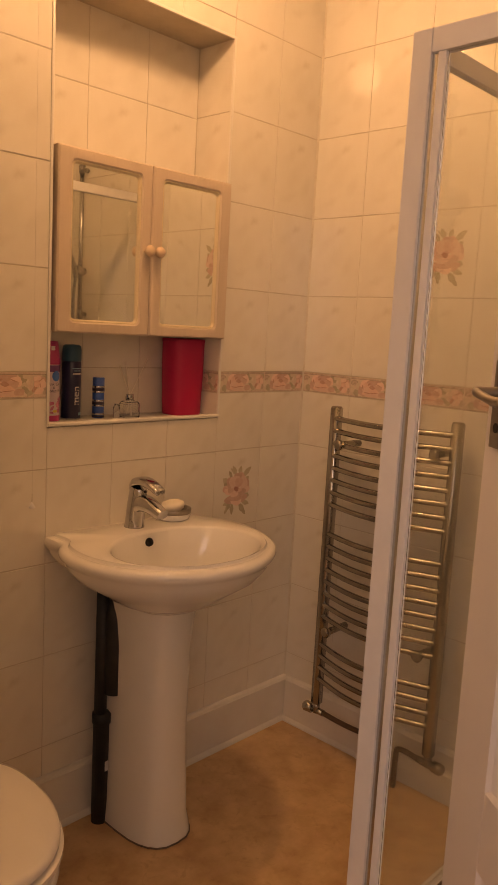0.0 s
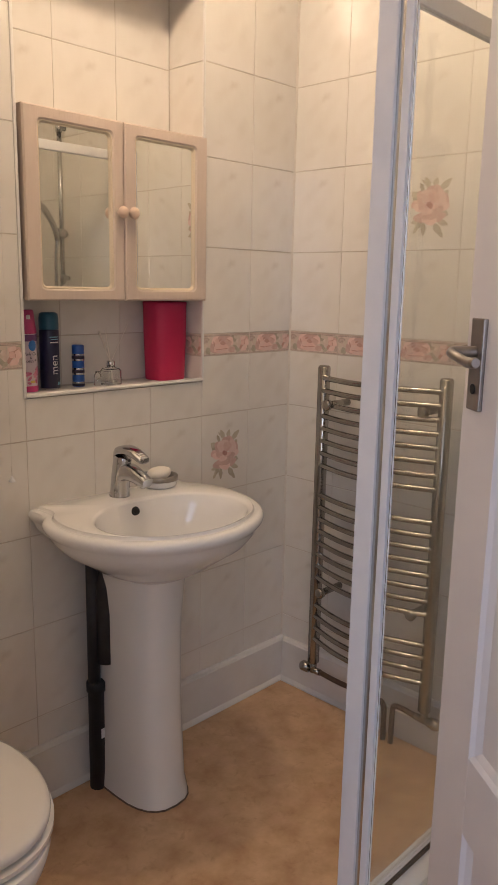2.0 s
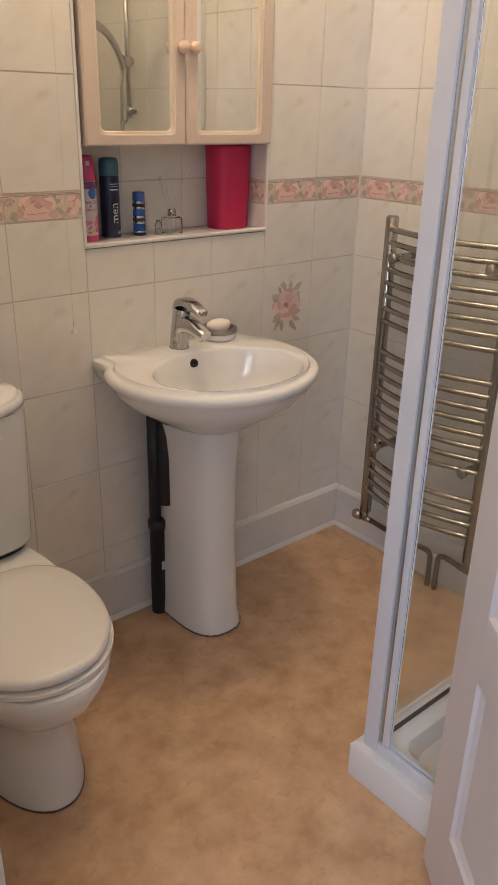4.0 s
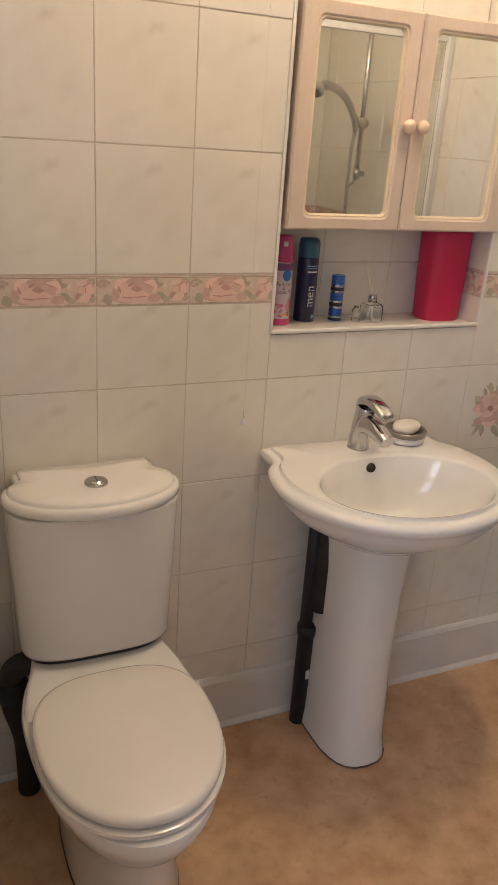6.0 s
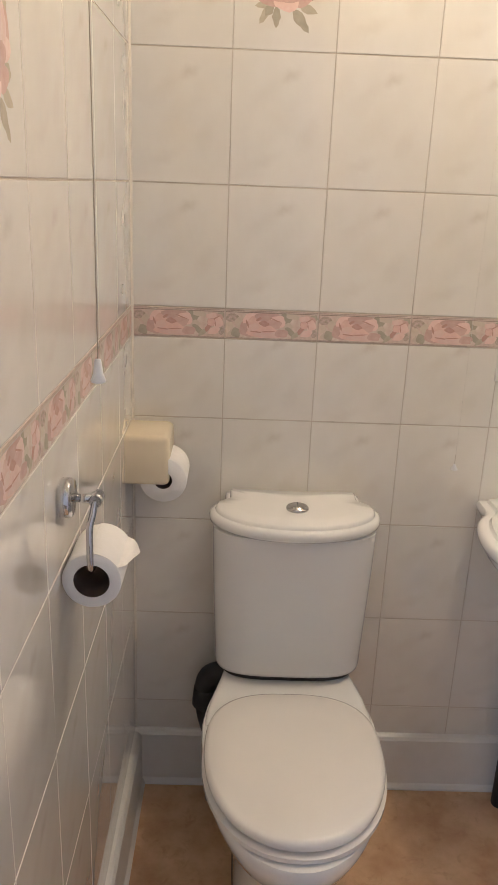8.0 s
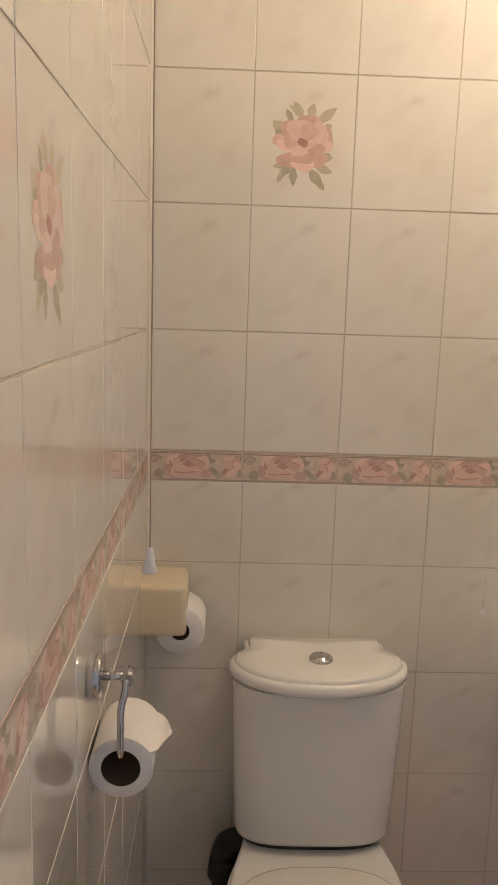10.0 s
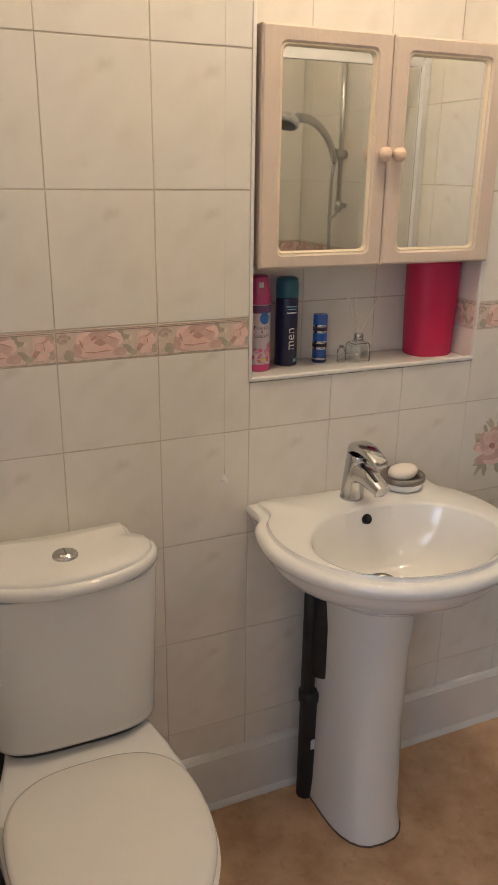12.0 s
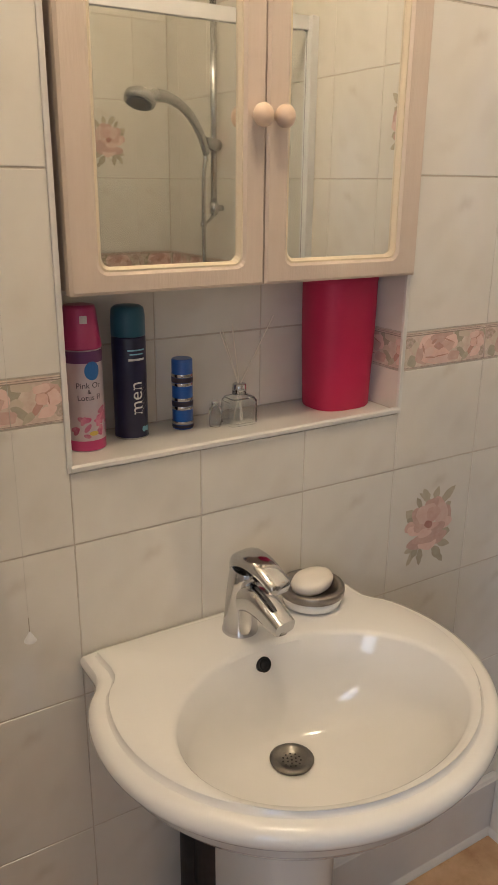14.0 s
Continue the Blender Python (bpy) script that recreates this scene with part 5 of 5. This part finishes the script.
def motif_border(w, h):
    """One length of the border: a peony, a bud and leaves between thin lines, in millimetres."""
    rnd, bm, L = random.Random(21), bmesh.new(), iter([0.00012 + 0.00001 * i for i in range(120)])
    hw = w / 2 - 0.002
    def put(x, z, rx, rz, turn, mt):
        blob(bm, -x / 1000, z / 1000, rx / 1000, rz / 1000, -radians(turn), next(L), mt, rnd, 4, 16)
    for x, z, rx, rz, turn, mt in ((-86, 14, 15, 9, 10, 5), (-90, -4, 8, 9, 0, 4), (-84, -20, 9, 8, 0, 4), (-76, -18, 10, 11, 30, 1), (-70, 4, 9, 11, 0, 4), (30, 15, 14, 11, -20, 1), (44, 20, 15, 6, -8, 4), (36, -2, 10, 8, 0, 4),
                                   (42, -14, 16, 6, -42, 1), (52, -20, 12, 5, 40, 1), (92, -14, 8, 10, 0, 5), (90, 18, 9, 7, 0, 1),
                                   (-52, -9, 18, 17, 0, 0), (-44, 14, 19, 11, 20, 3), (-36, 6, 15, 12, 0, 0), (-8, 17, 30, 10, 0, 0), (14, 8, 16, 14, 0, 3), (4, 2, 18, 10, 0, 0), (-30, -18, 24, 9, -6, 0), (-4, -20, 34, 8, 0, 3),
                                   (22, -17, 15, 9, 0, 0), (-12, -8, 22, 8, -6, 0), (-40, -6, 14, 8, 20, 3), (-16, 3, 11, 6, -10, 2), (-28, 12, 7, 3, 30, 2), (-34, -15, 13, 1.4, -6, 2), (-8, -14, 16, 1.2, 4, 2), (-52, 2, 2, 9, 20, 2), (6, 12, 12, 1.3, -20, 2),
                                   (78, 8, 17, 15, 20, 0), (84, 2, 12, 12, 0, 3), (70, 16, 12, 6, 10, 3), (76, -16, 13, 7, 20, 3), (64, -8, 5, 12, -32, 2), (80, 12, 9, 1.3, 30, 2), (78, 2, 1.3, 8, 10, 2), (70, 2, 8, 8, 0, 0)):
        put(x, z, rx, rz, turn, mt)
    # thin printed lines along both edges
    for z in (h / 2 - 0.0030, -h / 2 + 0.0030, h / 2 - 0.0065):
        vs = [bm.verts.new((x, 0.0006, z + d)) for x, d in ((-hw, -0.0007), (hw, -0.0007), (hw, 0.0007), (-hw, 0.0007))]
        bm.faces.new(vs).material_index = 6
    me = bpy.data.meshes.new("border_print")
    bm.to_mesh(me)
    bm.free()
    for m in (PETAL, LEAF, DEEP, PALE, CREAMP, SPECK, LINE):
        me.materials.append(m)
    # keep the print inside its tile
    for v in me.vertices:
        v.co.x = max(-hw, min(hw, v.co.x))
        v.co.z = max(-h / 2 + 0.003, min(h / 2 - 0.003, v.co.z))
    return me


FLOWER = motif_flower()
PRINT = {}


def tiles(wall, at, cols, rows, flowers=(), skip=None):
    """Lays tiles on a wall: at(s) gives the point on the wall's face and its inward normal at s along it."""
    n = 0
    rnd = random.Random(len(cols))
    for s0, s1 in zip(cols, cols[1:]):
        for z0, z1 in zip(rows, rows[1:]):
            if skip and skip((s0 + s1) / 2, (z0 + z1) / 2):
                continue
            if s1 - s0 < 0.012 or z1 - z0 < 0.012:
                continue
            border = abs(z0 - ROWS_Z[5]) < 1e-6
            p, nv = at((s0 + s1) / 2)
            nv = Vector((*nv, 0))
            u = nv.cross(Vector((0, 0, 1)))
            proud = rnd.uniform(-0.00012, 0.00012)
            m = Matrix(((u.x, nv.x, 0, p[0] + nv.x * proud), (u.y, nv.y, 0, p[1] + nv.y * proud), (0, 0, 1, (z0 + z1) / 2), (0, 0, 0, 1))) @ pose(0, 0, 0, rnd.gauss(0, 0.09), 0, rnd.gauss(0, 0.07))
            t = new("border_tile" if border else "tile", tile_mesh(s1 - s0, z1 - z0, border))
            t.parent, t.matrix_basis = wall, m
            if border:
                w = round(s1 - s0, 3)
                if w not in PRINT:
                    PRINT[w] = motif_border(s1 - s0, z1 - z0)
                d = new("border_print", PRINT[w])
                d.parent = t
            elif any(s0 < a < s1 and z0 < b < z1 for a, b in flowers):
                d = new("floral_motif", FLOWER)
                d.parent = t
            n += 1


rows_niche = [0.994, NZ0, NZ1, 2.238, CEILING]
tiles(wall_back, lambda s: ((s, 0.0), (0, -1)), [0.001, 0.2, 0.4, 0.6, NX0], ROWS_Z, [(0.3, 1.86)])
tiles(wall_back, lambda s: ((s, 0.0), (0, -1)), [NX1, 1.587, RX - 0.001], ROWS_Z, [(1.49, 0.867)])
tiles(wall_back, lambda s: ((s, 0.0), (0, -1)), [NX0, 1.0, 1.19, NX1], ROWS_Z[:5])
tiles(wall_back, lambda s: ((s, 0.0), (0, -1)), [NX0, 1.0, 1.19, NX1], rows_niche[:2])
tiles(wall_back, lambda s: ((s, 0.0), (0, -1)), [NX0, 1.0, 1.19, NX1], rows_niche[2:])
tiles(wall_back, lambda s: ((s, ND), (0, -1)), [NX0, 1.0, 1.198, NX1], [NZ0 + 0.003, 1.239, 1.489, 1.738, 1.986, NZ1])
tiles(wall_back, lambda s: ((NX0, s), (1, 0)), [0.004, ND - 0.001], [NZ0 + 0.003, *ROWS_Z[5:10], NZ1])
tiles(wall_back, lambda s: ((NX1, s), (-1, 0)), [0.004, ND - 0.001], [NZ0 + 0.003, *ROWS_Z[5:10], NZ1])
tiles(wall_right, lambda s: ((RX, -s), (-1, 0)), [0.001, 0.2, 0.4, 0.6, 0.8, 1.0, 1.2, 1.4, 1.6, 1.679], ROWS_Z, [(0.5, 1.6)])
tiles(wall_left, lambda s: ((0.0, -s), (1, 0)), [0.001, 0.188, 0.388, 0.588, 0.788, 0.988, 1.185], ROWS_Z, [(0.88, 1.6)])
tiles(wall_south, lambda s: ((s, SY), (0, 1)), [CUT[1].x + 0.01, 0.653, 0.853, 1.053, 1.253, 1.453, 1.653, RX - 0.001], ROWS_Z, [(1.55, 1.6)])

# smooth white sill in the niche, with a rounded nose, and slim corner beads round the opening
bm = bmesh.new()
prof = [(-0.003, NZ0 + 0.001), (-0.006, NZ0 + 0.0035), (-0.006, NZ0 + 0.0085), (-0.003, NZ0 + 0.0115), (0.003, NZ0 + 0.0115), (0.010, NZ0 + 0.0045), (ND, NZ0 + 0.003), (ND, NZ0 - 0.002)]
loft(bm, [[(x, y, z) for y, z in prof] for x in (NX0 + 0.001, NX1 - 0.001)], smooth=False)
structure("niche_sill", bm, SKIRT, "smooth white sill of the niche", "sill")
bm = bmesh.new()
for x, s in ((NX0, 1), (NX1, -1)):
    box(bm, (x - 0.004, -0.0035, NZ0 + 0.001), (x + 0.004, 0.003, NZ1 + 0.004), bevel=0.0015)
box(bm, (NX0 + 0.004, -0.0035, NZ1 - 0.004), (NX1 - 0.004, 0.003, NZ1 + 0.004), bevel=0.0015)
structure("niche_trim", bm, SKIRT, "slim white corner trim round the niche", "trim")
